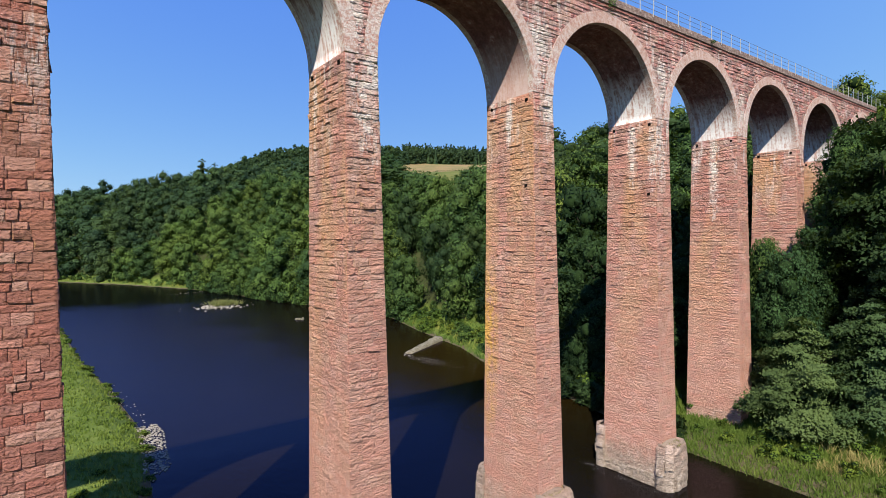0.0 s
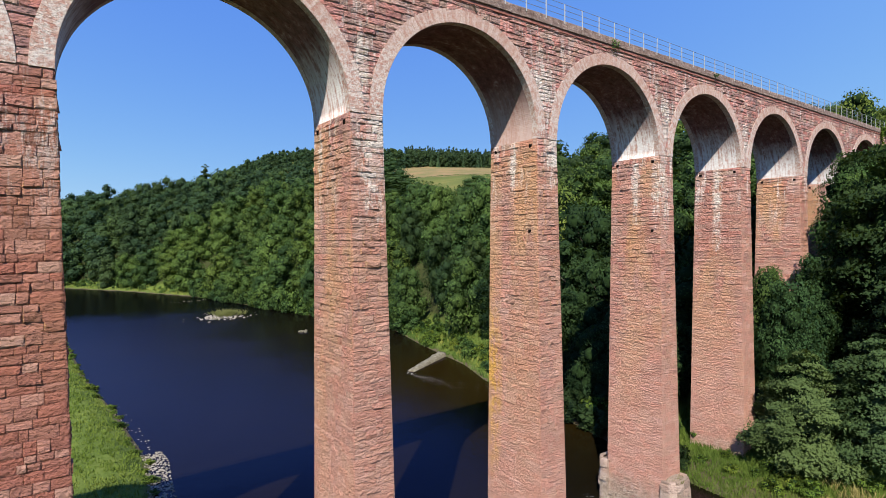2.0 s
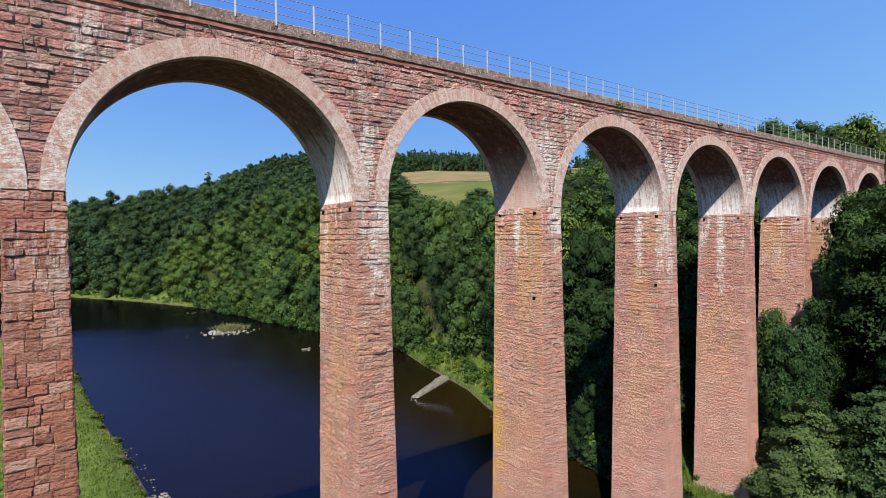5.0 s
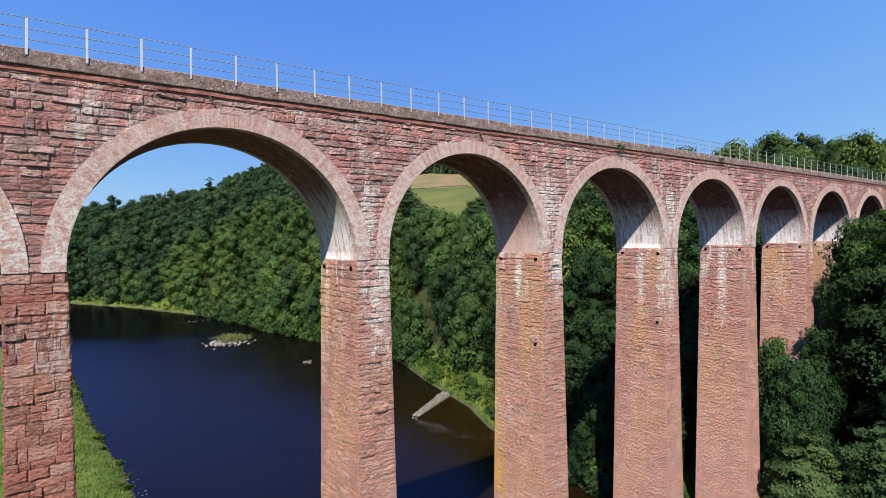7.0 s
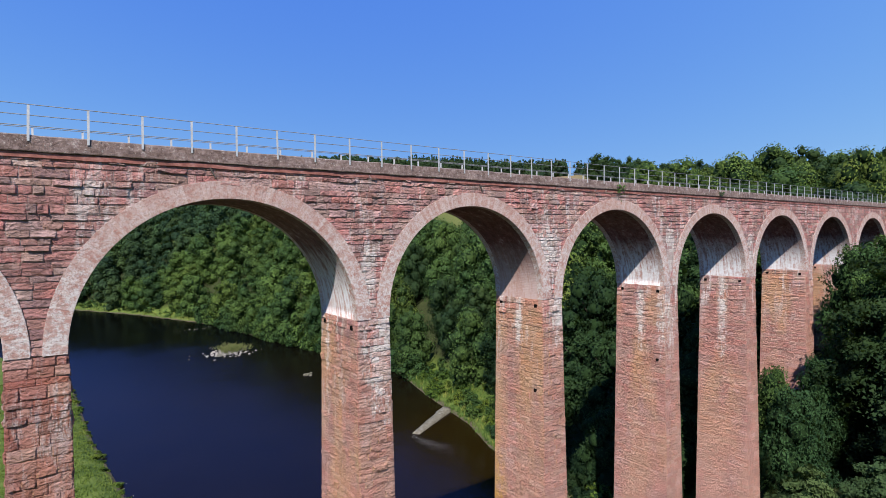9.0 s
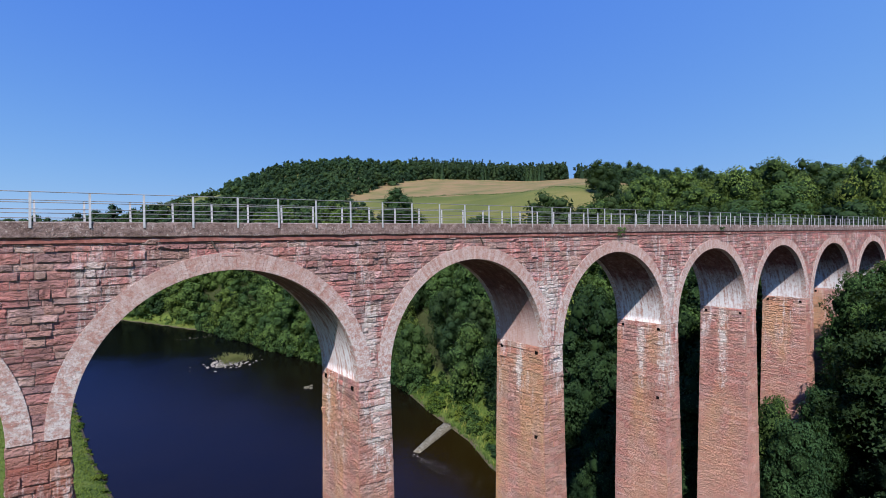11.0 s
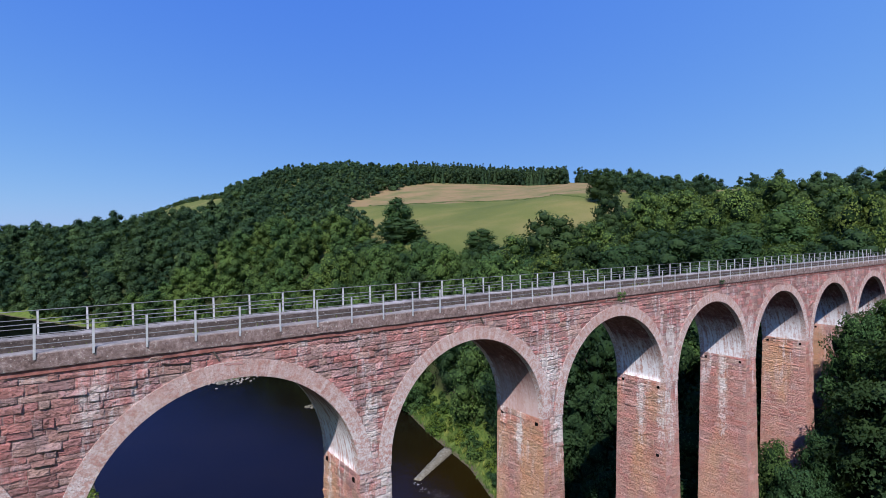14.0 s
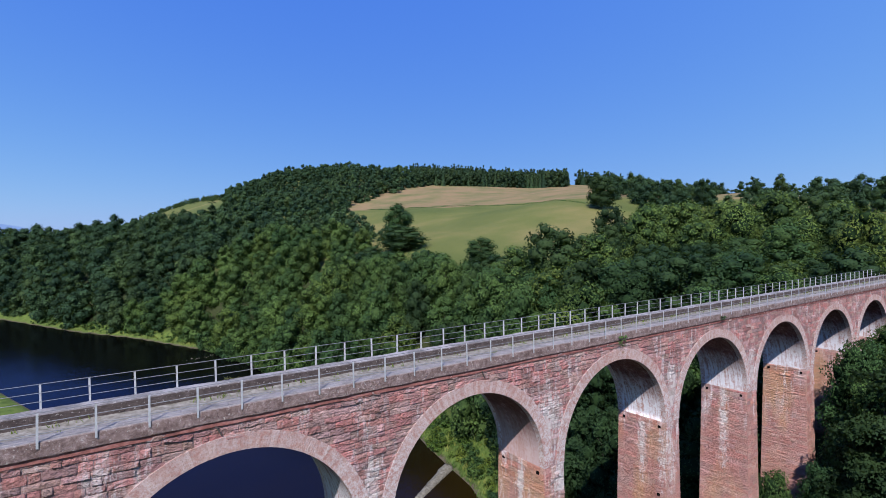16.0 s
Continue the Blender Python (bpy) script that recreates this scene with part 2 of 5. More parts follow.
def leaf_material(name, dark, mid, bright, size=0.35, mass=False):
    m, nt, b = material(name, 0.7, 0.1)
    o = nt.nodes.new("ShaderNodeObjectInfo")
    g = nt.nodes.new("ShaderNodeNewGeometry")
    clump = noise_of(nt, place(nt), size, 3.0)
    stand = noise_of(nt, place(nt), 0.11, 1.0)
    pick = calc(nt, "ADD", calc(nt, "ADD", calc(nt, "MULTIPLY", o.outputs["Random"], 0.45), calc(nt, "MULTIPLY", stand, 0.85)), calc(nt, "ADD", calc(nt, "MULTIPLY", clump, 0.45), calc(nt, "MULTIPLY", g.outputs["Random Per Island"], 0.12)))
    tone = nt.nodes.new("ShaderNodeAttribute")  # each tree of a joined wood has its own shade and hue
    tone.attribute_name = "tone"
    pick = calc(nt, "ADD", pick, tone.outputs["Fac"])
    colour = ramp(nt, calc(nt, "SUBTRACT", pick, 0.375), ((0.12, dark), (0.5, mid), (0.9, bright)))
    hue = calc(nt, "FRACT", calc(nt, "ADD", calc(nt, "MULTIPLY", o.outputs["Random"], 5.7), calc(nt, "MULTIPLY", tone.outputs["Fac"], 9.3)))
    colour = mix(nt, grey(nt, hue, 0.45, 1.0, 0.0, 1.0), colour, mix(nt, 1.0, colour, (1.16, 1.0, 0.86), "MULTIPLY"))
    nt.links.new(colour, b.inputs["Base Color"])
    if mass:
        bump(nt, b, noise_of(nt, place(nt), 1.1, 5.0, 0.7), 1.0, 0.35)
    glow = nt.nodes.new("ShaderNodeBsdfTranslucent")
    nt.links.new(mix(nt, 0.5, colour, (0.10, 0.16, 0.01)), glow.inputs["Color"])
    both = nt.nodes.new("ShaderNodeMixShader")
    both.inputs[0].default_value = 0.28
    nt.links.new(b.outputs[0], both.inputs[1])
    nt.links.new(glow.outputs[0], both.inputs[2])
    nt.links.new(both.outputs[0], nt.nodes["Material Output"].inputs["Surface"])
    return m


def plain(name, stops, scale, rough=0.9, spec=0.2, relief=0.5, depth=0.03, metal=0.0):
    m, nt, b = material(name, rough, spec, metal)
    where = place(nt)
    nt.links.new(ramp(nt, noise_of(nt, where, scale, 7.0, 0.65), stops), b.inputs["Base Color"])
    bump(nt, b, noise_of(nt, where, scale * 4, 6.0, 0.65), relief, depth)
    return m


def ground_material():
    m, nt, b = material("meadow", 0.95, 0.1)
    where = place(nt)
    x, y, z = height_of(nt)
    turf = ramp(nt, noise_of(nt, where, 0.35, 8.0, 0.65), ((0.3, (0.048, 0.078, 0.016)), (0.5, (0.088, 0.128, 0.026)), (0.7, (0.13, 0.165, 0.038))))
    pasture = ramp(nt, noise_of(nt, place(nt, (0.012, 0.012, 0.0)), 1.0, 9.0, 0.6), ((0.35, (0.076, 0.097, 0.026)), (0.5, (0.110, 0.122, 0.034)), (0.62, (0.165, 0.148, 0.052))))
    # the upper pasture is dry
    edge = calc(nt, "ADD", z, calc(nt, "MULTIPLY", noise_of(nt, place(nt, (0.02, 0.02, 0.0)), 1.0, 3.0), 8.0))
    dry = ramp(nt, noise_of(nt, place(nt, (0.03, 0.03, 0.0)), 1.0, 8.0, 0.65), ((0.32, (0.105, 0.112, 0.042)), (0.46, (0.160, 0.138, 0.060)), (0.58, (0.225, 0.155, 0.080)), (0.70, (0.135, 0.130, 0.050))))
    pasture = mix(nt, calc(nt, "MULTIPLY", grey(nt, edge, 69.5, 71.0), grey(nt, y, 480.0, 520.0, 1.0, 0.0)), pasture, dry)
    litter = ramp(nt, noise_of(nt, where, 0.8, 6.0, 0.7), ((0.3, (0.020, 0.026, 0.010)), (0.7, (0.045, 0.055, 0.020))))
    colour = mix(nt, grey(nt, z, 2.4, 4.5), turf, litter)
    colour = mix(nt, grey(nt, z, 27.0, 33.0), colour, pasture)
    shingle = ramp(nt, noise_of(nt, where, 4.0, 6.0, 0.8), ((0.35, (0.045, 0.038, 0.022)), (0.65, (0.12, 0.10, 0.065))))
    shore = grey(nt, calc(nt, "ADD", z, calc(nt, "MULTIPLY", noise_of(nt, where, 0.25, 4.0), 0.7)), 0.45, 0.7, 1.0, 0.0)
    colour = mix(nt, shore, colour, shingle)
    nt.links.new(colour, b.inputs["Base Color"])
    bump(nt, b, noise_of(nt, where, 2.5, 8.0, 0.7), 0.8, 0.25)
    return m


def water_material():
    m, nt, b = material("river_water", 0.6, 0.0)
    where = place(nt)
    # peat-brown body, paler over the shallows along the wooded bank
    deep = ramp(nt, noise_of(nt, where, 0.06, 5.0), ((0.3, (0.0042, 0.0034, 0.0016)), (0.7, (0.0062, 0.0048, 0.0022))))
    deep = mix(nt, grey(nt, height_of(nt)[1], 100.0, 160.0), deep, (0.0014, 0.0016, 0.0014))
    off = nt.nodes.new("ShaderNodeVectorMath")
    off.operation = "DISTANCE"
    off.inputs[1].default_value = (46, 32, 0)
    nt.links.new(place(nt, (1, 0.8, 1)), off.inputs[0])
    wander = calc(nt, "ADD", off.outputs["Value"], calc(nt, "MULTIPLY", noise_of(nt, where, 0.15, 4.0), 12.0))
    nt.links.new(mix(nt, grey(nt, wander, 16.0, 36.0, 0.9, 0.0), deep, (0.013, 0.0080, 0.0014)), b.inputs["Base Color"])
    ripple = calc(nt, "ADD", noise_of(nt, place(nt, (1.0, 0.55, 1.0)), 2.4, 4.0, 0.6), calc(nt, "MULTIPLY", noise_of(nt, where, 0.35, 3.0), 1.2))
    relief = node(nt, "ShaderNodeBump", Strength=0.34, Distance=0.09)
    nt.links.new(ripple, relief.inputs["Height"])
    gloss = nt.nodes.new("ShaderNodeBsdfGlossy")
    # calm under the far woods, ruffled in the open reach
    x, y, z = height_of(nt)
    wavy = calc(nt, "MULTIPLY", noise_of(nt, where, 0.05, 4.0), 30.0)
    ruffled = calc(nt, "MULTIPLY", grey(nt, calc(nt, "ADD", y, wavy), 172.0, 200.0, 1.0, 0.0), grey(nt, calc(nt, "ADD", x, wavy), 32.0, 58.0, 1.0, 0.1))
    nt.links.new(grey(nt, ruffled, 0.0, 1.0, 0.05, 0.24), gloss.inputs["Roughness"])
    gloss.inputs["Color"].default_value = (0.62, 0.60, 0.92, 1)
    nt.links.new(relief.outputs[0], gloss.inputs["Normal"])
    fres = node(nt, "ShaderNodeFresnel", IOR=1.27)
    nt.links.new(relief.outputs[0], fres.inputs["Normal"])
    both = nt.nodes.new("ShaderNodeMixShader")
    nt.links.new(calc(nt, "DIVIDE", fres.outputs[0], calc(nt, "ADD", calc(nt, "MULTIPLY", fres.outputs[0], 2.0), 1.0)), both.inputs[0])
    nt.links.new(b.outputs[0], both.inputs[1])
    nt.links.new(gloss.outputs[0], both.inputs[2])
    nt.links.new(both.outputs[0], nt.nodes["Material Output"].inputs["Surface"])
    return m


STONE = sandstone("red_sandstone")
JOINT = sandstone("lime_mortar", joint=True)
FOOT = sandstone("grey_sandstone", shaft=False, base=((0.26, 0.20, 0.165), (0.38, 0.29, 0.24), (0.48, 0.34, 0.28), (0.33, 0.275, 0.23), (0.54, 0.42, 0.36)))
RING = ring_material("bleached_brick")
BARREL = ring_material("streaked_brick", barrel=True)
CONCRETE = concrete("weathered_concrete")
SOOTY = concrete("lichen_black_concrete", 0.8)
GRAVEL = plain("gravel_path", ((0.35, (0.12, 0.108, 0.085)), (0.5, (0.19, 0.175, 0.145)), (0.65, (0.27, 0.25, 0.22))), 3.0)
STEEL = plain("galvanised_steel", ((0.3, (0.37, 0.375, 0.375)), (0.7, (0.51, 0.515, 0.52))), 6.0, 0.55, 0.4, 0.1, 0.003, 0.35)
RAIL = plain("dull_steel", ((0.3, (0.09, 0.093, 0.10)), (0.7, (0.19, 0.195, 0.205))), 6.0, 0.6, 0.3, 0.1, 0.003)
IRON = plain("dark_iron", ((0.3, (0.05, 0.045, 0.04)), (0.7, (0.11, 0.085, 0.07))), 8.0, 0.7, 0.3)
# near-black colour that stands for the shade inside a hole
HOLE = plain("hole_shade", ((0.3, (0.006, 0.005, 0.005)), (0.7, (0.014, 0.011, 0.010))), 8.0, 0.95, 0.0)
STRING = plain("red_string_stone", ((0.3, (0.13, 0.055, 0.047)), (0.5, (0.25, 0.098, 0.080)), (0.7, (0.36, 0.19, 0.165))), 2.5, 0.9, 0.15, 1.0, 0.03)
BARK = plain("bark", ((0.3, (0.035, 0.030, 0.024)), (0.7, (0.085, 0.072, 0.056))), 5.0)
GROYNE = plain("groyne_stone", ((0.3, (0.075, 0.066, 0.045)), (0.5, (0.16, 0.145, 0.105)), (0.7, (0.26, 0.24, 0.19))), 2.0, 0.9, 0.2, 1.0, 0.12)
ROCK = plain("river_rock", ((0.3, (0.13, 0.12, 0.095)), (0.7, (0.36, 0.33, 0.285))), 3.0)
LEAF = leaf_material("broadleaf", (0.0225, 0.0545, 0.0240), (0.0445, 0.0930, 0.0300), (0.0890, 0.1490, 0.0350))
# crown cores: the leaf colours again, darkened for the shade inside
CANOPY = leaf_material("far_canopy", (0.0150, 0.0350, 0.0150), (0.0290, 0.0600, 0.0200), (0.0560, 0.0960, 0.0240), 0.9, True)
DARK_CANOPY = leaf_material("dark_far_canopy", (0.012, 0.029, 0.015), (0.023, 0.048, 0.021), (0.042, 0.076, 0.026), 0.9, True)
LEAF_BRIGHT = leaf_material("bright_broadleaf", (0.042, 0.078, 0.021), (0.082, 0.134, 0.032), (0.14, 0.20, 0.044))
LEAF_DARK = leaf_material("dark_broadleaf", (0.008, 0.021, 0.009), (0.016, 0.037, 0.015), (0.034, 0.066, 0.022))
# mass inside the nearer crowns, its shade put into the colour
INNER = plain("inner_foliage_shade", ((0.3, (0.009, 0.020, 0.007)), (0.7, (0.018, 0.036, 0.012))), 1.0, 0.95, 0.05)
NEEDLE = leaf_material("conifer_needles", (0.014, 0.032, 0.019), (0.026, 0.052, 0.027), (0.048, 0.082, 0.036))
# leaves for trees that stand dark, the shade put into their colour
LEAF_SHADE = leaf_material("shaded_leaves", (0.008, 0.019, 0.009), (0.017, 0.036, 0.014), (0.038, 0.068, 0.022))
# bluer than the near leaves: distance haze is put into their colour
LEAF_HILL = leaf_material("hazy_hill_leaves", (0.0205, 0.0470, 0.0265), (0.0370, 0.0755, 0.0350), (0.0670, 0.1160, 0.0400))
LEAF_BLUE = leaf_material("glaucous_leaves", (0.026, 0.052, 0.022), (0.050, 0.090, 0.036), (0.090, 0.142, 0.052))
SCRUB = leaf_material("scrub_leaves", (0.040, 0.080, 0.014), (0.085, 0.145, 0.024), (0.15, 0.21, 0.035))
GRASS = leaf_material("grass_blades", (0.070, 0.115, 0.020), (0.125, 0.18, 0.034), (0.21, 0.24, 0.06), 0.2)
HERBS = leaf_material("bank_herbs", (0.044, 0.090, 0.020), (0.088, 0.150, 0.032), (0.19, 0.225, 0.058), 0.5)
REED = leaf_material("dry_reeds", (0.16, 0.17, 0.05), (0.30, 0.26, 0.10), (0.42, 0.34, 0.15), 0.2)
REED_GREEN = leaf_material("pale_rushes", (0.060, 0.085, 0.028), (0.115, 0.140, 0.050), (0.19, 0.20, 0.085), 0.3)
MEADOW = ground_material()
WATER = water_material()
WET_ROCK = plain("wet_river_rock", ((0.3, (0.05, 0.05, 0.03)), (0.7, (0.17, 0.155, 0.115))), 3.0)

# ---- mesh helpers ----


def mesh_of(name, verts, faces, mat, smooth=False, normals=None):
    """A mesh from arrays; faces: a list of arrays (n, 3) or (n, 4), or one such array."""
    if not isinstance(faces, list):
        faces = [faces]
    me = bpy.data.meshes.new(name)
    verts = np.asarray(verts, dtype=np.float32)
    loops = np.concatenate([f.ravel() for f in faces]).astype(np.int32)
    sizes = np.concatenate([np.full(len(f), f.shape[1], dtype=np.int32) for f in faces])
    me.vertices.add(len(verts))
    me.vertices.foreach_set("co", verts.ravel())
    me.loops.add(len(loops))
    me.loops.foreach_set("vertex_index", loops)
    me.polygons.add(len(sizes))
    me.polygons.foreach_set("loop_start", np.concatenate(([0], np.cumsum(sizes)[:-1])).astype(np.int32))
    me.update(calc_edges=True)
    me.polygons.foreach_set("use_smooth", np.full(len(sizes), smooth or normals is not None))
    if normals is not None:  # leaves shade softly, with the clump that they belong to
        me.attributes.new("custom_normal", "FLOAT_VECTOR", "POINT").data.foreach_set("vector", np.asarray(normals, np.float32).ravel())
    for one in mat if isinstance(mat, tuple) else (mat,):
        me.materials.append(one)
    if isinstance(mat, tuple):  # the first faces take the second material
        me.polygons.foreach_set("material_index", np.repeat([1, 0], [len(faces[0]), len(sizes) - len(faces[0])]).astype(np.int32))
    return me


def put(name, me, parent=None, m=None, label=""):
    ob = new(name, me)
    if parent is not None:
        ob.parent = parent
    if m is not None:
        ob.matrix_basis = m
    if label:
        ob["label"] = label
    return ob


def part(name, bm, mat, parent, label="", smooth=False):
    me = bpy.data.meshes.new(name)
    bm.to_mesh(me)
    bm.free()
    for p in me.polygons:
        p.use_smooth = smooth
    me.materials.append(mat)
    return put(name, me, parent, None, label)


def boxes_bm(items, bevel=0.0):
    """One bmesh of boxes (centre, size)."""
    bm = bmesh.new()
    for c, s in items:
        made = bmesh.ops.create_cube(bm, size=1.0, matrix=Matrix.Translation(c) @ Matrix.Diagonal((*s, 1)))
    if bevel:
        bmesh.ops.bevel(bm, geom=bm.edges[:], offset=bevel, segments=1, affect="EDGES")
    return bm


def fractal(points, scale, seed=0, octaves=3):
    """Cheap smooth noise for arrays of points, about -1 to 1."""
    rng = np.random.default_rng(seed)
    out = np.zeros(len(points))
    for o in range(octaves):
        for _ in range(4):
            k = rng.normal(size=3)
            k *= scale * 2**o * (0.6 + 0.8 * rng.random()) / np.linalg.norm(k)
            out += np.sin(points @ k + rng.random() * 6.28) * 0.5 / 2**o / 1.4
    return out

# ---- the lie of the land ----
# the river comes towards the viaduct, which runs along x; beyond it is +y
RIGHT_BANK = np.array([(8, -400), (20, -150), (30.5, -60), (35.0, -10), (35.9, 0), (38.4, 19), (42, 40), (46, 50), (50, 70), (56.5, 95), (50, 126), (45, 148), (36, 205), (14, 260), (-8, 300), (-45, 388), (-130, 520), (-330, 760), (-900, 1300)], float)
LEFT_BANK = np.array([(-40, -400), (-22, -150), (-12, -60), (-8, 0), (-7, 20), (-5.4, 37), (-6.8, 59), (-9, 83), (-11, 125), (-20, 156), (-30, 189), (-62, 240), (-112, 300), (-200, 400), (-420, 600), (-1000, 1100)], float)


def side_of(points, line):
    """Distance of points (n, 2) from a bank line, plus to the right of its course."""
    best = np.full(len(points), 1e9)
    sign = np.ones(len(points))
    for a, b in zip(line[:-1], line[1:]):
        ab = b - a
        t = np.clip((points - a) @ ab / (ab @ ab), 0, 1)
        off = points - a - t[:, None] * ab
        d = np.hypot(off[:, 0], off[:, 1])
        s = np.sign(ab[1] * off[:, 0] - ab[0] * off[:, 1])
        near = d < best
        best[near], sign[near] = d[near], s[near]
    return best * np.where(sign == 0, 1, sign)


def ease(v, lo, hi):
    t = np.clip((v - lo) / (hi - lo), 0, 1)
    return t * t * (3 - 2 * t)


def drop(y):
    """How far the river has fallen below its upper reach: a rapid under the viaduct."""
    return 1.25 * (1 - ease(np.asarray(y, float), 2, 28))


def land(points):
    """Height of the ground over points (n, 2)."""
    points = np.asarray(points, float)
    x, y = points[:, 0], points[:, 1]
    r, l = side_of(points, RIGHT_BANK), -side_of(points, LEFT_BANK)
    p3 = np.c_[points, np.zeros(len(points))]
    rough = fractal(p3, 0.05, 3)
    # wooded bank and the plateau behind it
    steep = 0.70 + 0.35 * ease(y, 5, 35)
    brow = 37 + 8 * ease(y, 60, 170)
    bank = -0.6 + 1.3 * ease(r, -2.0, 3.0) + 0.5 * ease(r, 3, 8)
    climb = np.clip((r - 7) * steep, 0, None)
    climb = brow * np.tanh(climb / brow)
    az = np.degrees(np.arctan2(x + 13.5, y + 25.6))
    open_up = ease(az, -1.0, 12.0)
    brow_low = 1 - 0.12 * ease(-az, -16.0, 2.0)
    climb = climb * brow_low
    rise = 0.150 * np.clip(r - 65, 0, 420) - 0.05 * np.clip(r - 520, 0, 900)
    hill = 31 * np.exp(-(((x - 250) / 150) ** 2 + ((y - 610) / 170) ** 2))
    hill = hill - 26 * np.exp(-(((x - 620) / 170) ** 2 + ((y - 200) / 230) ** 2)) * ease(r, 200, 400)
    right = bank + climb + (rise * open_up * (1 - 0.30 * ease(az, 49, 62)) + hill * ease(az, 8, 20)) * ease(r, 40, 160) + rough * 1.3 * ease(r, 12, 40)
    # flat meadow on the other bank, hills far behind it
    left = -0.6 + 1.7 * ease(l, -2.0, 4.0) + 0.6 * ease(l, 4, 25) + rough * 0.35 * ease(l, 3, 12)
    left = left + 0.05 * np.clip(l - 120, 0, 900)
    z = np.where(r > -2, right, np.where(l > -2, left, -0.6 - 1.4 * ease(np.minimum(-r, -l), 2, 9)))
    z = z - drop(y) * (1 - ease(np.maximum(r, l), 0.5, 7.0))
    far = np.hypot(x, y)
    return z + 45 * ease(far, 1500, 3600) * (0.6 + 0.5 * np.sin(np.arctan2(y, x) * 7.0 + 1.0))


def spot(x, y):
    return float(land(np.array([[x, y]]))[0])


def build_ground():
    # rings of growing width round the camera, finer within its view
    ways = np.radians(np.concatenate([np.arange(-12, 92, 0.45), np.arange(92, 348, 2.5)]))  # from +y towards +x
    reach = 4.0 * (4800 / 4.0) ** (np.linspace(0, 1, 190) ** 0.93)
    a, d = np.meshgrid(ways, reach)
    pts = np.c_[(-13 + d * np.sin(a)).ravel(), (-26 + d * np.cos(a)).ravel()]
    pts = np.r_[[(-13.0, -26.0)], pts]
    z = land(pts)
    n, k = len(ways), len(reach)
    i, j = np.meshgrid(np.arange(k - 1), np.arange(n), indexing="ij")
    i, j = i.ravel(), j.ravel()
    q = np.c_[1 + i * n + j, 1 + (i + 1) * n + j, 1 + (i + 1) * n + (j + 1) % n, 1 + i * n + (j + 1) % n]
    t = np.c_[np.zeros(n, int), 1 + np.arange(n), 1 + (np.arange(n) + 1) % n]
    me = mesh_of("ground", np.c_[pts, z], [q[:, ::-1], t[:, ::-1]], MEADOW, True)
    tagged(put("ground", me), "grassy river banks, steep valley side and pasture hill", "ground", kind="structure")
    w = 1600.0
    ys = np.r_[-w, np.arange(1.0, 30.0), w]
    v = np.array([(x, y, -float(drop(y))) for y in ys for x in (-w, w)])
    k = 2 * np.arange(len(ys) - 1)
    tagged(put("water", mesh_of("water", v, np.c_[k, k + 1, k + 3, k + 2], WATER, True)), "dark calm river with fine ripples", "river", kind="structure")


build_ground()

# ---- the viaduct ----
BAY, WIDTH, TOP = 14.3, 4.65, 37.58
THICK, BATTER_X, BATTER_Y = 1.957, 0.0108, 0.0166
SHIFT = {1: -0.02, 2: 0.16, 3: -0.22, 4: 0.07, 5: 0.04, 6: -0.02}
FIRST, LAST = -1, 10
rng = np.random.default_rng(7)


def pier_x(n):
    return (n - 2) * BAY + SHIFT.get(n, 0.0)


def bay(n):
    """Middle and radius of the arch between the piers n and n + 1."""
    a, b = pier_x(n) + THICK / 2, pier_x(n + 1) - THICK / 2
    return (a + b) / 2, (b - a) / 2


def stilt(n):
    """How far the arch n springs above the pier heads; the crowns are level."""
    return max(0.0, 6.25 - bay(n)[1])


def stone_shape(seed, nx, nz, rugged):
    """A rock-faced block, 1 x 1 in front, its face towards -y; y counts from the bed (0) to the boldest point (-1)."""
    r = np.random.default_rng(seed)
    across = {5: (-0.5, -0.42, 0.0, 0.42, 0.5), 3: (-0.5, 0.0, 0.5)}[nx]
    up = {4: (-0.5, -0.37, 0.22, 0.5), 3: (-0.5, -0.1, 0.5)}[nz]
    u, w = np.meshgrid(across, up, indexing="ij")
    u, w = u.ravel(), w.ravel()
    rim = (np.abs(u) > 0.499) | (np.abs(w) > 0.499)
    tilt = r.normal(size=2) * 0.07
    # boldest near the bed, and undercut there
    out = np.where(w < 0, r.uniform(0.66, 1.12), 0.64) + rugged * r.normal(size=len(u)) + tilt[0] * u + tilt[1] * w
    y = np.where(rim, -0.31 - 0.08 * r.random(len(u)), -np.clip(out, 0.42, 1.35))
    uu = np.where(rim, u, u + 0.03 * r.normal(size=len(u)))
    ww = np.where(rim, w, w + 0.05 * r.normal(size=len(u)))
    wob = 0.005 * r.normal(size=(len(u), 2)) * rim[:, None]
    front = np.c_[uu + wob[:, 0], y, ww + wob[:, 1]]
    idx = np.arange(nx * nz).reshape(nx, nz)
    q = np.c_[idx[:-1, :-1].ravel(), idx[1:, :-1].ravel(), idx[1:, 1:].ravel(), idx[:-1, 1:].ravel()]
    loop = np.concatenate([idx[:, 0], idx[-1, 1:], idx[-2::-1, -1], idx[0, -2:0:-1]])
    back = front[loop].copy()
    back[:, 1] = 1.8
    m = len(loop)
    base = len(front)
    ring = np.arange(m)
    skirt = np.c_[loop, base + ring, base + (ring + 1) % m, np.roll(loop, -1)]
    return np.r_[front, back], np.r_[q, skirt]


FINE = [stone_shape(s, 5, 4, (0.12, 0.34, 0.24, 0.42)[s % 4]) for s in range(18)]


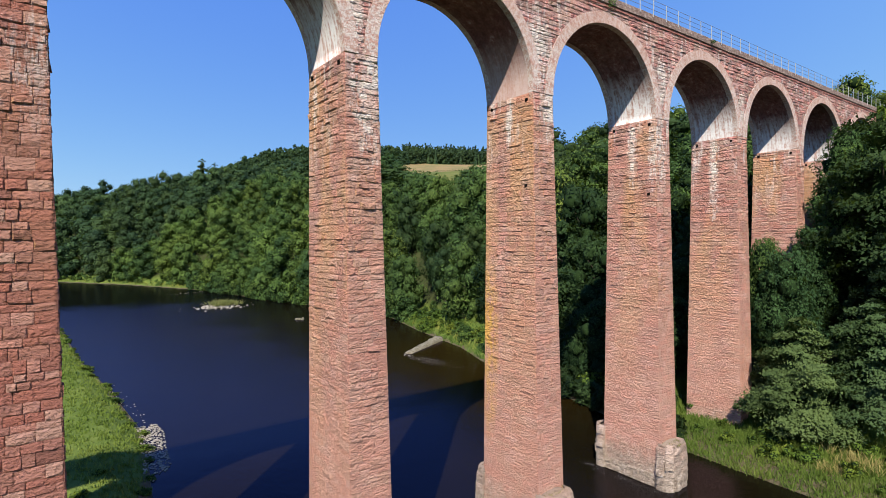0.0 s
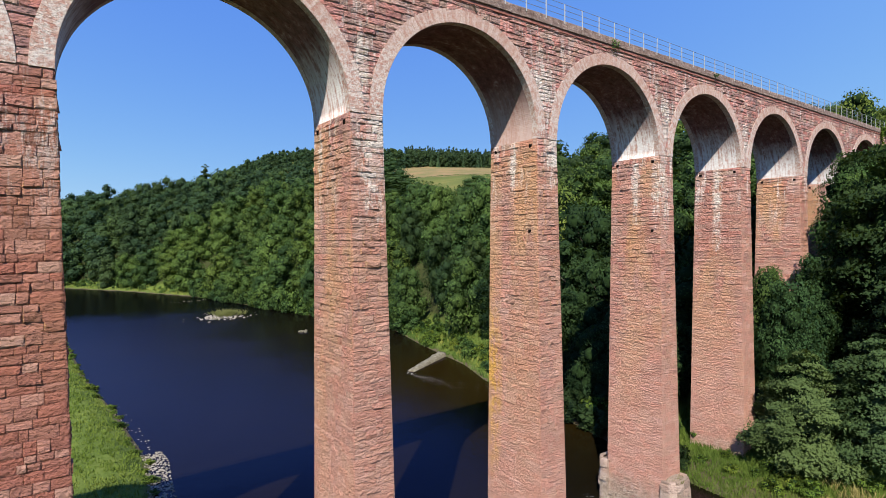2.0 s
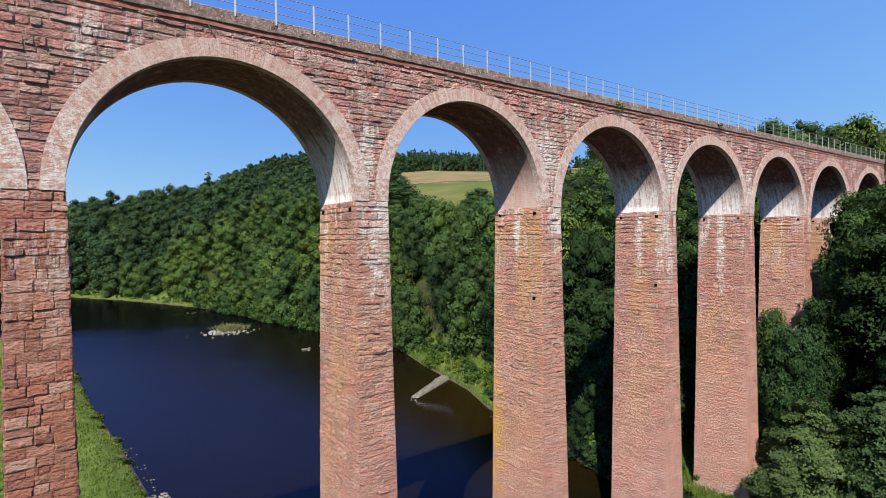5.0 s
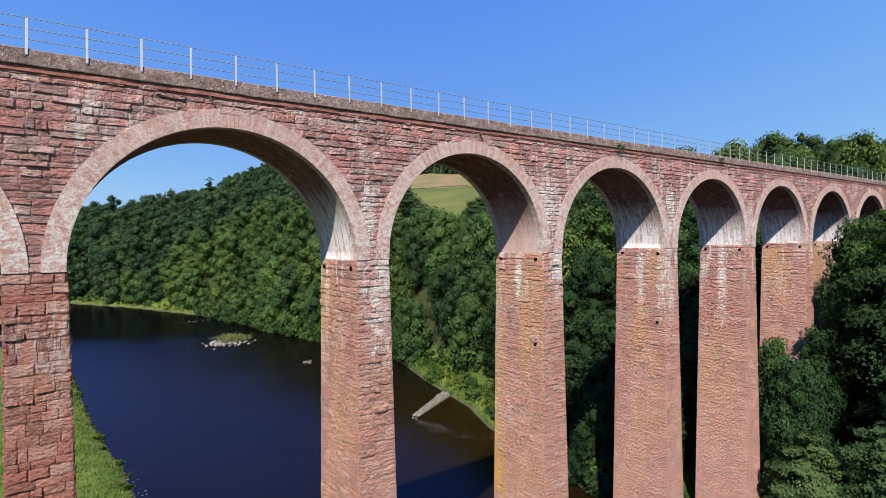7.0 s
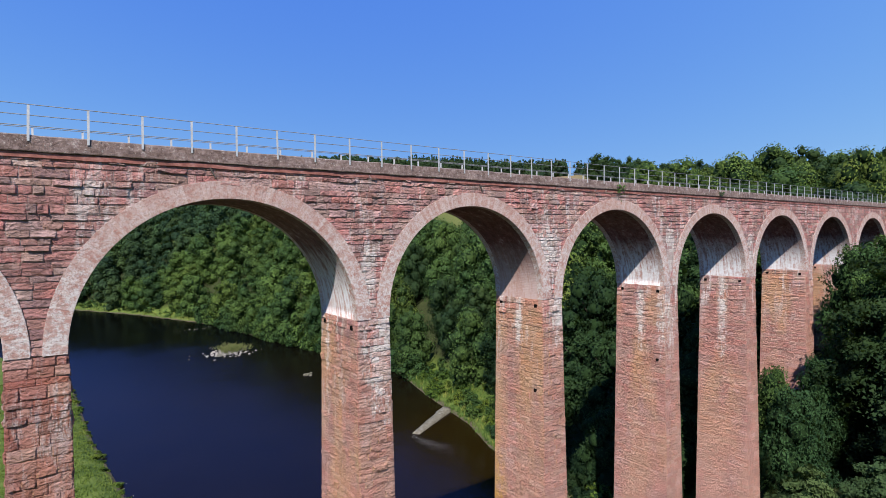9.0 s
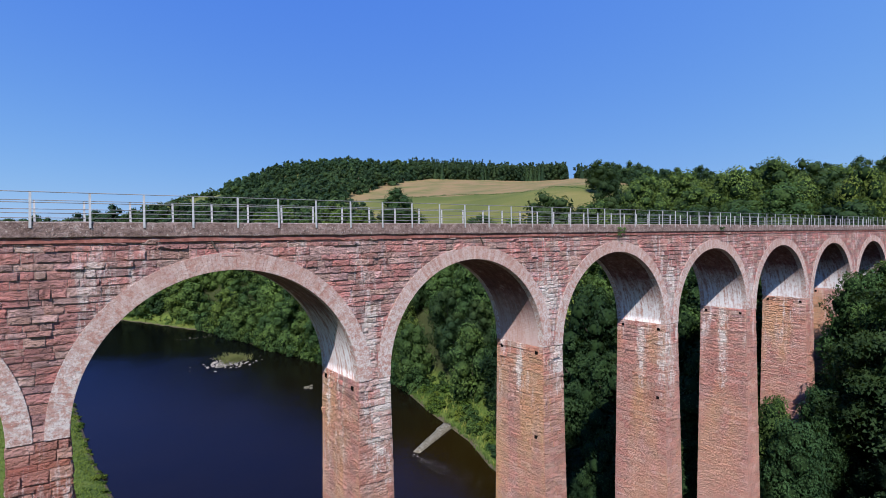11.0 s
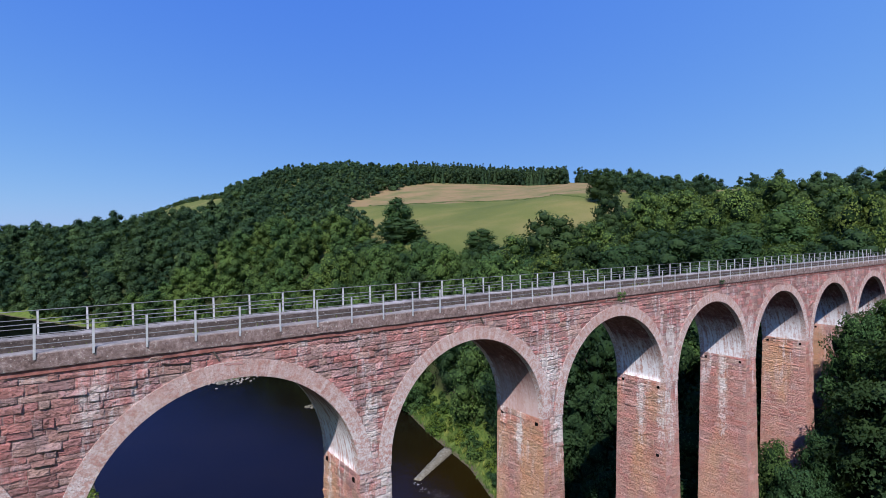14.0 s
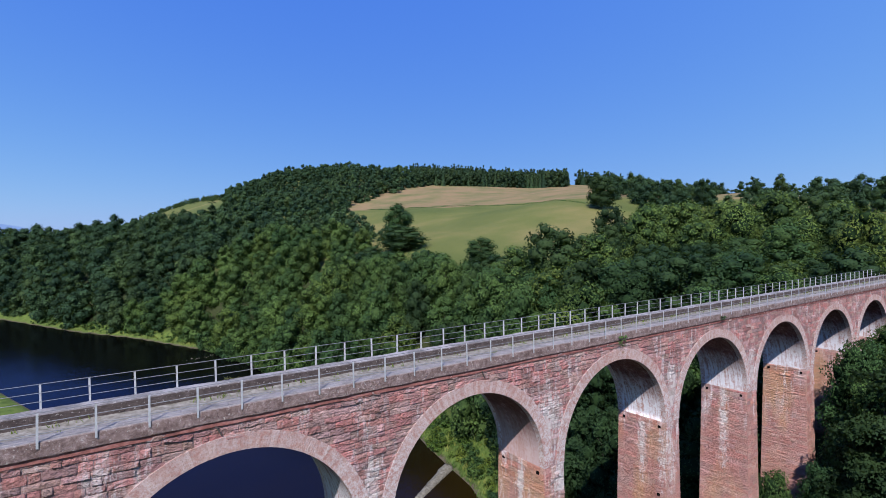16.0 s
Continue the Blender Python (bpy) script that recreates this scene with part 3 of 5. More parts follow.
def plain_block(seed):
    r = np.random.default_rng(seed)
    v = np.array([(-0.5, 0.5, -0.5), (0.5, 0.5, -0.5), (0.5, 0.5, 0.5), (-0.5, 0.5, 0.5), (-0.47, -0.6, -0.44), (0.47, -0.6, -0.44), (0.47, -0.6, 0.44), (-0.47, -0.6, 0.44)])
    v[4:, 1] += 0.2 * r.normal(size=4)
    return v, np.array([(4, 5, 6, 7), (0, 1, 5, 4), (1, 2, 6, 5), (2, 3, 7, 6), (3, 0, 4, 7)])


COARSE = [plain_block(50 + s) for s in range(10)]
FINE_MESH = [mesh_of("stone", v, f, STONE) for v, f in FINE]


class Pile:
    """Many pieces joined into one mesh."""

    def __init__(self):
        self.v, self.f, self.n = [], [], 0

    def add(self, shape, m):
        v, f = shape
        m = np.array(m)
        self.v.append(v @ m[:3, :3].T + m[:3, 3])
        self.f.append(f + self.n)
        self.n += len(v)

    def make(self, name, mat, parent=None, label=""):
        if not self.n:
            return None
        return tagged(put(name, mesh_of(name, np.concatenate(self.v), np.concatenate(self.f), mat), parent, None, label), kind="stuff")


def frame_at(place_, along, out, w, bold, h):
    """Sets a block of that width, boldness and height at a place of a wall face."""
    return Matrix(((along[0] * w, -out[0] * bold, 0, place_[0]), (along[1] * w, -out[1] * bold, 0, place_[1]), (0, 0, h, place_[2]), (0, 0, 0, 1)))


def courses(z0, z1, lo=0.27, hi=0.44):
    z, out = z0, []
    while z < z1 - 0.12:
        h = min(rng.uniform(lo, hi), z1 - z)
        if z1 - z - h < 0.14:
            h = z1 - z
        out.append((z, h))
        z += h
    return out


def row_of(a, b, lo=0.38, hi=1.15):
    """Cuts a course from a to b into blocks: middles and widths."""
    cuts = [a]
    while b - cuts[-1] > hi:
        cuts.append(cuts[-1] + rng.uniform(lo, hi))
    if b - cuts[-1] < lo * 0.7 and len(cuts) > 1:
        cuts.pop()
    cuts.append(b)
    return [((p + q) / 2, q - p) for p, q in zip(cuts[:-1], cuts[1:])]


viaduct = new("viaduct")
tagged(viaduct, "tall red sandstone railway viaduct with slender piers and round arches", "viaduct")


def nose(z0, z1, radius, lean):
    """A rounded cutwater that stands against a pier's end, with a domed top; points and faces."""
    bm = bmesh.new()
    rings, seg = [], 14
    levels = [(z0, 1.08), ((z0 + z1) / 2, 1.04), (z1 - 0.5, 1.0), (z1 - 0.1, 0.86), (z1 + 0.12, 0.62), (z1 + 0.24, 0.2)]
    for z, k in levels:
        row = []
        for i in range(seg + 1):
            a = math.pi * i / seg
            wob = 1 + 0.03 * math.sin(5 * a + z * 3) + 0.03 * math.sin(11 * a - z * 5)
            ca, sa = math.cos(a), math.sin(a)
            row.append(bm.verts.new((math.copysign(abs(ca) ** 0.65, ca) * radius * k * wob, -(sa**0.75) * radius * 0.72 * k * wob, z)))
        rings.append(row)
    for p, q in zip(rings[:-1], rings[1:]):
        for i in range(seg):
            bm.faces.new((p[i + 1], p[i], q[i], q[i + 1]))
        bm.faces.new((p[0], p[-1], q[-1], q[0]))
    bm.faces.new(rings[-1])
    bmesh.ops.recalc_face_normals(bm, faces=bm.faces[:])
    return bm


def build_pier(n):
    x = pier_x(n)
    foot = spot(x, WIDTH / 2)
    wet = foot < 0.2
    z0 = -2.8 if wet else foot - 1.2
    drop = SPRING - z0
    tx, ty = THICK / 2, WIDTH / 2
    mid = WIDTH / 2
    bed = -0.022 if n == 1 else 0.004  # the first pier's joints are raked out
    core = []
    for z in (z0, SPRING):
        d = SPRING - z
        ax, ay = tx + BATTER_X * d + bed, ty + BATTER_Y * d + bed
        core += [(x - ax, mid - ay, z), (x + ax, mid - ay, z), (x + ax, mid + ay, z), (x - ax, mid + ay, z)]
    f = np.array([(0, 1, 5, 4), (1, 2, 6, 5), (2, 3, 7, 6), (3, 0, 4, 7), (4, 5, 6, 7), (3, 2, 1, 0)])
    pier = put("pier", mesh_of("pier", np.array(core), f, JOINT), viaduct, None, "tapering pier of rock-faced red sandstone")
    # smooth drafted arrises at the four corners
    for sx, sy in ((-1, -1), (1, -1), (1, 1), (-1, 1)):
        v = []
        for z in (z0, SPRING):
            d = SPRING - z
            cx, cy = x + sx * (tx + BATTER_X * d + 0.006), mid + sy * (ty + BATTER_Y * d + 0.006)
            v += [(cx, cy, z), (cx - sx * 0.062, cy, z), (cx - sx * 0.062, cy - sy * 0.062, z), (cx, cy - sy * 0.062, z)]
        f2 = f if sx * sy > 0 else f[:, ::-1]
        put("arris", mesh_of("arris", np.array(v), f2, STONE), pier)
    near = 1 <= n <= 4
    pile, far_pile = Pile(), Pile()
    single = 0
    for z, h in courses(max(z0, -2.0), SPRING - 0.02, *((0.26, 0.54) if n == 1 else (0.24, 0.47))):
        zc = z + h / 2
        d = SPRING - zc
        ax, ay = tx + BATTER_X * d, ty + BATTER_Y * d
        sides = (((0, -1), (1, 0), ax, (x, mid - ay), near or n in (5, 6)), ((-1, 0), (0, -1), ay, (x - ax, mid), near or n in (5, 6)), ((1, 0), (0, 1), ay, (x + ax, mid), False), ((0, 1), (-1, 0), ax, (x, mid + ay), False))
        for out, along, half, at, seen in sides:
            lo, hi = (0.30, 0.95) if half < 1.6 else (0.32, 1.35)
            ends = (0.02, 0.02) if n != 1 else (0.03 - 0.09 * rng.random() ** 2, 0.03 - 0.09 * rng.random() ** 2)
            for c, w in row_of(-half + ends[0], half - ends[1], lo, hi):
                rough = (0.034 if n == 1 else 0.046) + (0.07 if n == 1 else 0.085) * rng.random() ** 1.8
                if half - abs(c) < w * 0.6 and n > 1:
                    rough *= 0.7
                if zc > SPRING - 3 and rng.random() < 0.4:
                    rough += 0.03
                if zc < 18 and n > 1:  # the lower shafts are of smoother blocks
                    rough *= 0.62 + 0.38 * max(0.0, (zc - 8) / 10)
                tall = 1.0
                if n > 1 and rng.random() < 0.05:  # a block that breaks the coursing
                    tall, rough = rng.uniform(1.15, 1.4), rough + 0.015
                if out[0]:
                    rough *= 0.95
                m = frame_at((at[0] + along[0] * c, at[1] + along[1] * c, zc), along, out, w - 0.022, rough, (h - 0.012) * tall)
                front = out == (0, -1)
                band = (n == 1 and 7.0 < zc < SPRING) or (n == 2 and 3.0 < zc < SPRING) or (n in (3, 4) and zc > 6)
                if seen and front and near and band and single < 290:
                    put("stone", FINE_MESH[rng.integers(len(FINE))], pier, m)
                    single += 1
                elif seen:
                    pile.add(FINE[rng.integers(len(FINE))], m)
                else:
                    far_pile.add(COARSE[rng.integers(len(COARSE))], m)
    pile.make("stone_facing", STONE, pier)
    far_pile.make("rear_facing", STONE, pier)
    if wet:
        for side in (1, -1):
            d = SPRING
            bm = nose(-2.4, 2.35, tx + BATTER_X * d + 0.18, 0)
            ob = part("cutwater", bm, FOOT, pier, "rounded grey stone cutwater")
            turn = pose(x, mid - side * (ty + BATTER_Y * d - 0.1), 0, 0, 0, 0 if side == 1 else 180)
            ob.matrix_basis = turn
            # its facing of rough blocks, stepped back towards the top
            r0 = tx + BATTER_X * d + 0.2
            facing = Pile()
            for z, h in courses(-2.0, 2.5, 0.42, 0.75):
                k = 1.05 if z < 0.8 else 1.0 if z < 1.9 else 0.86
                plan = [(-r0 * k, 0.1), (-r0 * k, -0.42 * r0), (-0.62 * r0 * k, -0.72 * r0 * k), (0.62 * r0 * k, -0.72 * r0 * k), (r0 * k, -0.42 * r0), (r0 * k, 0.1)]
                for (ax_, ay_), (bx_, by_) in zip(plan[:-1], plan[1:]):
                    long = math.hypot(bx_ - ax_, by_ - ay_)
                    al = ((bx_ - ax_) / long, (by_ - ay_) / long)
                    for c, w in row_of(0, long, 0.5, 1.2):
                        at = (ax_ + al[0] * c, ay_ + al[1] * c, z + h / 2)
                        facing.add(FINE[rng.integers(len(FINE))], turn @ frame_at(at, al, (al[1], -al[0]), w - 0.015, 0.08 + 0.16 * rng.random() ** 1.5, (h - 0.015) * rng.uniform(0.95, 1.2)))
            facing.make("cutwater_facing", FOOT, pier, "stained grey blocks of the cutwater")
        skirt = Pile()
        for z, h in courses(-2.0, -0.2, 0.35, 0.6):
            ax, ay = tx + BATTER_X * SPRING + 0.05, ty + BATTER_Y * SPRING + 0.03
            for out, along, half, at in (((-1, 0), (0, -1), ay, (x - ax, mid)), ((1, 0), (0, 1), ay, (x + ax, mid))):
                for c, w in row_of(-half, half, 0.5, 1.2):
                    k = 0.08 + 0.06 * rng.random()
                    skirt.add(FINE[rng.integers(len(FINE))], frame_at((at[0] + along[0] * c, at[1] + along[1] * c, z + h / 2), along, out, w - 0.02, k, h - 0.02))
        skirt.make("footing", FOOT, pier, "grey stained stone footing at the waterline")
    # putlog holes left by the scaffold under the springing: blocks coloured black for their shade
    if 2 <= n <= 7:
        for y, z in ((0.55, SPRING - 0.45), (WIDTH - 0.6, SPRING - 0.45)) + (((0.6, SPRING - 6.3),) if n in (3, 4) else ()):
            hole = boxes_bm([((x - tx - BATTER_X * (SPRING - z) - 0.03, y, z), (0.12, 0.26, 0.24))], 0.02)
            part("putlog_hole", hole, HOLE, pier, "dark square block for a putlog hole's shade")


for n in range(FIRST, LAST + 1):
    build_pier(n)

# one long wall over the piers, pierced by the arches
SEG = 40
RING_DEEP = 0.80


def build_wall():
    front = []
    z_top = TOP
    for n in range(FIRST, LAST):
        c, r = bay(n)
        ang = np.linspace(math.pi, 0, SEG + 1)
        arc = np.c_[c + r * np.cos(ang), SPRING + stilt(n) + r * np.sin(ang)]
        if n == FIRST:
            arc = np.r_[[(pier_x(FIRST) - THICK / 2, SPRING)], arc]
        arc = np.r_[arc, [(pier_x(n + 1) + THICK / 2, SPRING)]] if n == LAST - 1 else arc
        for (xa, za), (xb, zb) in zip(arc[:-1], arc[1:]):
            if xb - xa > 1e-5:
                front.append((xa, za, xb, zb))
        if n < LAST - 1:
            a, b = pier_x(n + 1) - THICK / 2, pier_x(n + 1) + THICK / 2
            front.append((a, SPRING, b, SPRING))
    for y, flip in ((-0.011, False), (WIDTH + 0.007, True)):
        v, f = [], []
        for xa, za, xb, zb in front:
            k = len(v)
            v += [(xa, y, za), (xb, y, zb), (xb, y, z_top), (xa, y, z_top)]
            f.append((k, k + 1, k + 2, k + 3) if not flip else (k + 3, k + 2, k + 1, k))
        yield v, f


def build_barrel(n):
    c, r = bay(n)
    ang = np.linspace(math.pi, 0, SEG + 1)
    arc = [(c + r * math.cos(a), SPRING + stilt(n) + r * math.sin(a)) for a in ang]
    arc = [(c - r, SPRING)] + arc + [(c + r, SPRING)]
    v = [(x, y, z) for x, z in arc for y in (0.0, WIDTH)]
    k = np.arange(SEG + 2) * 2
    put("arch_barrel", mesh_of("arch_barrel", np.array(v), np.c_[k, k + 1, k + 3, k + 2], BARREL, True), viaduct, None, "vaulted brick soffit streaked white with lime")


for n in range(FIRST, LAST):
    build_barrel(n)
made = [part_ for part_ in build_wall()]
wall = put("spandrel_wall", mesh_of("spandrel_wall", np.array(made[0][0]), np.array(made[0][1]), JOINT), viaduct, None, "spandrel wall of coursed red sandstone")
put("rear_wall", mesh_of("rear_wall", np.array(made[1][0]), np.array(made[1][1]), JOINT), viaduct, None, "rear spandrel wall of red sandstone")


def face_wall():
    pile, rear = Pile(), Pile()
    single = 0
    x0, x1 = pier_x(FIRST) - THICK / 2, pier_x(LAST) + THICK / 2
    for z, h in courses(SPRING, TOP - 0.01, 0.22, 0.44):
        zc = z + h / 2
        gaps = []
        for n in range(FIRST, LAST):
            c, r = bay(n)
            out = r + RING_DEEP - 0.05
            s = out * out - max(0.0, zc - SPRING - stilt(n)) ** 2
            if s > 0:
                gaps.append((c - math.sqrt(s), c + math.sqrt(s)))
        runs, at = [], x0
        for a, b in gaps:
            runs.append((at, a))
            at = b
        runs.append((at, x1))
        for a, b in runs:
            if b - a < 0.12:
                continue
            cut = row_of(a, b, 0.30, 1.25)
            for j, (c, w) in enumerate(cut):
                bold = 0.052 + 0.072 * rng.random() ** 1.8
                tall = 1.0
                if rng.random() < 0.025:
                    tall, bold = rng.uniform(1.1, 1.3), bold + 0.01
                if j in (0, len(cut) - 1):  # dressed back to the ring
                    tall, bold = 1.0, min(bold, 0.06)
                pick = rng.integers(len(FINE))
                m = frame_at((c, 0.0, zc), (1, 0), (0, -1), w - 0.026, bold, (h - 0.020) * tall)
                if -17 < c < 2.5 and single < 300:
                    put("stone", FINE_MESH[pick], wall, m)
                    single += 1
                elif c < 75:
                    pile.add(FINE[pick], m)
                else:
                    pile.add(COARSE[pick % 10], m)
                rear.add(COARSE[pick % 10], frame_at((c, WIDTH, zc), (-1, 0), (0, 1), w - 0.02, bold, h - 0.018))
    pile.make("stone_facing", STONE, wall)
    rear.make("rear_facing", STONE, wall)


def voussoir(da, r):
    """One stone of the ring, its foot on the intrados at angle 0 (pointing along +x), seen from -y."""
    v = []
    for y, k in ((-0.070, 0.0), (-0.080, 0.010), (0.4, 0.0)):
        for rr, s in ((r - 0.012 + k, 0), (r + RING_DEEP - k, 1)):
            for a in (-da / 2 * (1 - k * 1.2), da / 2 * (1 - k * 1.2)):
                v.append((rr * math.cos(a), y, rr * math.sin(a)))
    # rings of four: bed front, proud front, back
    o = [0, 1, 3, 2]
    f = []
    for p, q in ((8, 0), (0, 4)):
        for i in range(4):
            f.append((p + o[i], p + o[(i + 1) % 4], q + o[(i + 1) % 4], q + o[i]))
    f.append((4 + o[0], 4 + o[1], 4 + o[2], 4 + o[3]))
    return np.array(v), np.array(f)


def build_rings():
    for n in range(FIRST, LAST):
        c, r = bay(n)
        count = 118
        shapes = [voussoir(math.pi / count * k, r) for k in (0.965, 0.98, 0.955)]
        meshes = [mesh_of("voussoir", v, f, RING) for v, f in shapes]
        ang = np.linspace(0, math.pi, 61)
        back = []
        for a in ang:
            back += [(c + (r + 0.004) * math.cos(a), -0.066, SPRING + stilt(n) + (r + 0.004) * math.sin(a)), (c + (r + RING_DEEP - 0.02) * math.cos(a), -0.066, SPRING + stilt(n) + (r + RING_DEEP - 0.02) * math.sin(a))]
        k = np.arange(60) * 2
        ring = put("arch_ring", mesh_of("arch_ring", np.array(back), np.c_[k, k + 1, k + 3, k + 2], JOINT), viaduct, None, "arch ring of bleached brick, lime-stained at its feet")
        pile, rear = Pile(), Pile()
        for i in range(count):
            a = math.pi * (i + 0.5) / count
            bold = 0.92 + 0.16 * rng.random()
            m = Matrix.Translation((c, 0, SPRING + stilt(n))) @ Matrix.Rotation(-a, 4, "Y") @ Matrix.Diagonal((1, bold, 1, 1))
            if 1 <= n <= 3:
                put("voussoir", meshes[i % 3], ring, m)
            else:
                pile.add(shapes[i % 3], m)
            rear.add(shapes[i % 3], Matrix.Translation((c, WIDTH, SPRING + stilt(n))) @ Matrix.Rotation(math.pi, 4, "Z") @ Matrix.Rotation(-a, 4, "Y"))
        if stilt(n) > 0.02:
            for s in (-1, 1):
                foot = boxes_bm([((c + s * (r + RING_DEEP / 2 - 0.01), 0.165, SPRING + stilt(n) / 2), (RING_DEEP, 0.47, stilt(n) - 0.008))], 0.012)
                part("springer", foot, RING, ring)
        pile.make("ring_brickwork", RING, ring)
        rear.make("rear_brickwork", RING, ring)


face_wall()
build_rings()
for x in (-7.85, 7.75):
    bm = boxes_bm([((0, 0, 0), (0.06, 0.12, 0.55))], 0.01)
    part("iron_clamp", bm, IRON, wall, "dark slanting iron clamp").matrix_basis = pose(x, -0.06, TOP - 0.42, 0, -28, 0)


def beam(name, x0, x1, outline, mat, label, step=0.25, rough=0.03, seed=1):
    """A long cast member with a worn outline: outline is a list of (y, z), counter-clockwise seen from -x."""
    xs = np.arange(x0, x1 + step, step)
    k = len(outline)
    o = np.array(outline, float)
    v = np.concatenate([np.c_[np.full(k, x), o] for x in xs])
    v += rough * np.c_[np.zeros(len(v)), fractal(v, 3.0, seed), fractal(v, 3.5, seed + 1)]
    i, j = np.meshgrid(np.arange(len(xs) - 1), np.arange(k), indexing="ij")
    i, j = i.ravel(), j.ravel()
    q = np.c_[i * k + j, (i + 1) * k + j, (i + 1) * k + (j + 1) % k, i * k + (j + 1) % k]
    caps = [np.arange(k)[None, ::-1], (np.arange(k) + (len(xs) - 1) * k)[None, :]]
    me = mesh_of(name, v, [q] + [c_ for c_ in caps], mat)
    bm = bmesh.new()
    bm.from_mesh(me)
    bmesh.ops.recalc_face_normals(bm, faces=bm.faces[:])
    bm.to_mesh(me)
    bm.free()
    return put(name, me, viaduct, None, label)


X0, X1 = pier_x(FIRST) - 1.0, pier_x(LAST) + 1.0
for y0, y1 in ((-0.19, 0.74), (WIDTH + 0.19, WIDTH - 0.74)):
    s = 1 if y1 > y0 else -1
    yy = lambda t: y0 + s * t
    outline = [(yy(0.13), TOP - 0.055), (yy(0.10), TOP + 0.015), (yy(0.012), TOP + 0.02), (yy(0), TOP + 0.05), (yy(0.0), TOP + 0.35), (yy(0.01), COPE - 0.04), (yy(0.05), COPE), (yy(0.45), COPE + 0.01), (yy(0.87), COPE), (yy(0.93), COPE - 0.05), (yy(0.93), TOP - 0.06)]
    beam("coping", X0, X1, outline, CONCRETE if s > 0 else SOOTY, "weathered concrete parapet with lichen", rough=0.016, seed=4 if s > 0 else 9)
beam("string_course", X0, X1, [(-0.02, TOP - 0.23), (-0.095, TOP - 0.225), (-0.102, TOP - 0.215), (-0.102, TOP - 0.02), (-0.095, TOP - 0.01), (0.2, TOP - 0.01), (0.2, TOP - 0.23)], STRING, "thin red sandstone string course beneath the coping", 0.3, 0.012, 22)
beam("deck", X0, X1, [(0.70, 37.42), (0.70, 37.66), (1.2, 37.60), (2.3, 37.62), (3.4, 37.60), (3.95, 37.66), (3.95, 37.42)], GRAVEL, "gravel track bed with sparse grass", 0.6, 0.02, 15)


# ---- railings ----
def build_railing(y, face):
    """face: which way the parapet lies from the posts."""
    rail = tagged(new("railing"), "galvanised steel post and rail fence on the parapet", "railing", "railings along the deck")
    rail.matrix_basis = pose(0, y, COPE)
    step, start = 1.885, -14.37
    k0, k1 = math.ceil((X0 + 0.3 - start) / step), int((X1 - 0.3 - start) / step)
    up = 1.11
    shape = boxes_bm([((0, 0, up / 2 - 0.12), (0.085, 0.018, up + 0.24)), ((0.035, 0.03 * face, up / 2 - 0.12), (0.014, 0.055, up + 0.24))])
    me = bpy.data.meshes.new("post")
    shape.to_mesh(me)
    shape.free()
    me.materials.append(STEEL)
    for k in range(k0, k1 + 1):
        put("post", me, rail, pose(start + k * step, 0, 0, rng.normal() * 0.6, rng.normal() * 0.5, 0))
    for h in (0.33, 0.73, 1.13):
        bm = bmesh.new()
        bmesh.ops.create_cone(bm, cap_ends=True, segments=8, radius1=0.017, radius2=0.017, depth=X1 - X0 - 0.4, matrix=Matrix.Translation(((X0 + X1) / 2, 0.02 * face, h)) @ Matrix.Rotation(math.pi / 2, 4, "Y"))
        part("rail", bm, RAIL, rail, "", True)


build_railing(-0.215, 1)
build_railing(WIDTH + 0.215, -1)

# ---- trees ----
ICO = {}


def ball(level):
    if level not in ICO:
        bm = bmesh.new()
        bmesh.ops.create_icosphere(bm, subdivisions=level, radius=1.0)
        ICO[level] = (np.array([v.co[:] for v in bm.verts]), np.array([[v.index for v in f.verts] for f in bm.faces]))
        bm.free()
    return ICO[level]


def unit(v):
    return v / (np.linalg.norm(v, axis=1, keepdims=True) + 1e-9)


def sprays(r, at, out, size, lift=0.25, mess=0.75, soft=0.22):
    """Small leaf sprays at points, facing roughly along out: points, faces, normals."""
    k = len(at)
    n = out + mess * r.normal(size=(k, 3))
    n[:, 2] += lift
    n = unit(n)
    t = unit(np.cross(n, r.normal(size=(k, 3))))
    b = np.cross(n, t)
    s = size * (0.55 + 0.9 * r.random(k))[:, None]
    v = np.stack([at - t * s * 0.55 - b * s * 0.34, at + t * s * 0.62 - n * s * 0.2, at - t * s * 0.30 + b * s * 0.55 + n * s * 0.1], axis=1)
    shade = unit(unit(np.asarray(out, float)) + soft * r.normal(size=(k, 3)) + (0, 0, 0.15))
    geo = np.cross(v[:, 1] - v[:, 0], v[:, 2] - v[:, 0])
    back = (geo * shade).sum(axis=1) < 0
    v[back] = v[back][:, ::-1]
    i = np.arange(k) * 3
    return v.reshape(-1, 3), np.c_[i, i + 1, i + 2], np.repeat(shade, 3, axis=0)


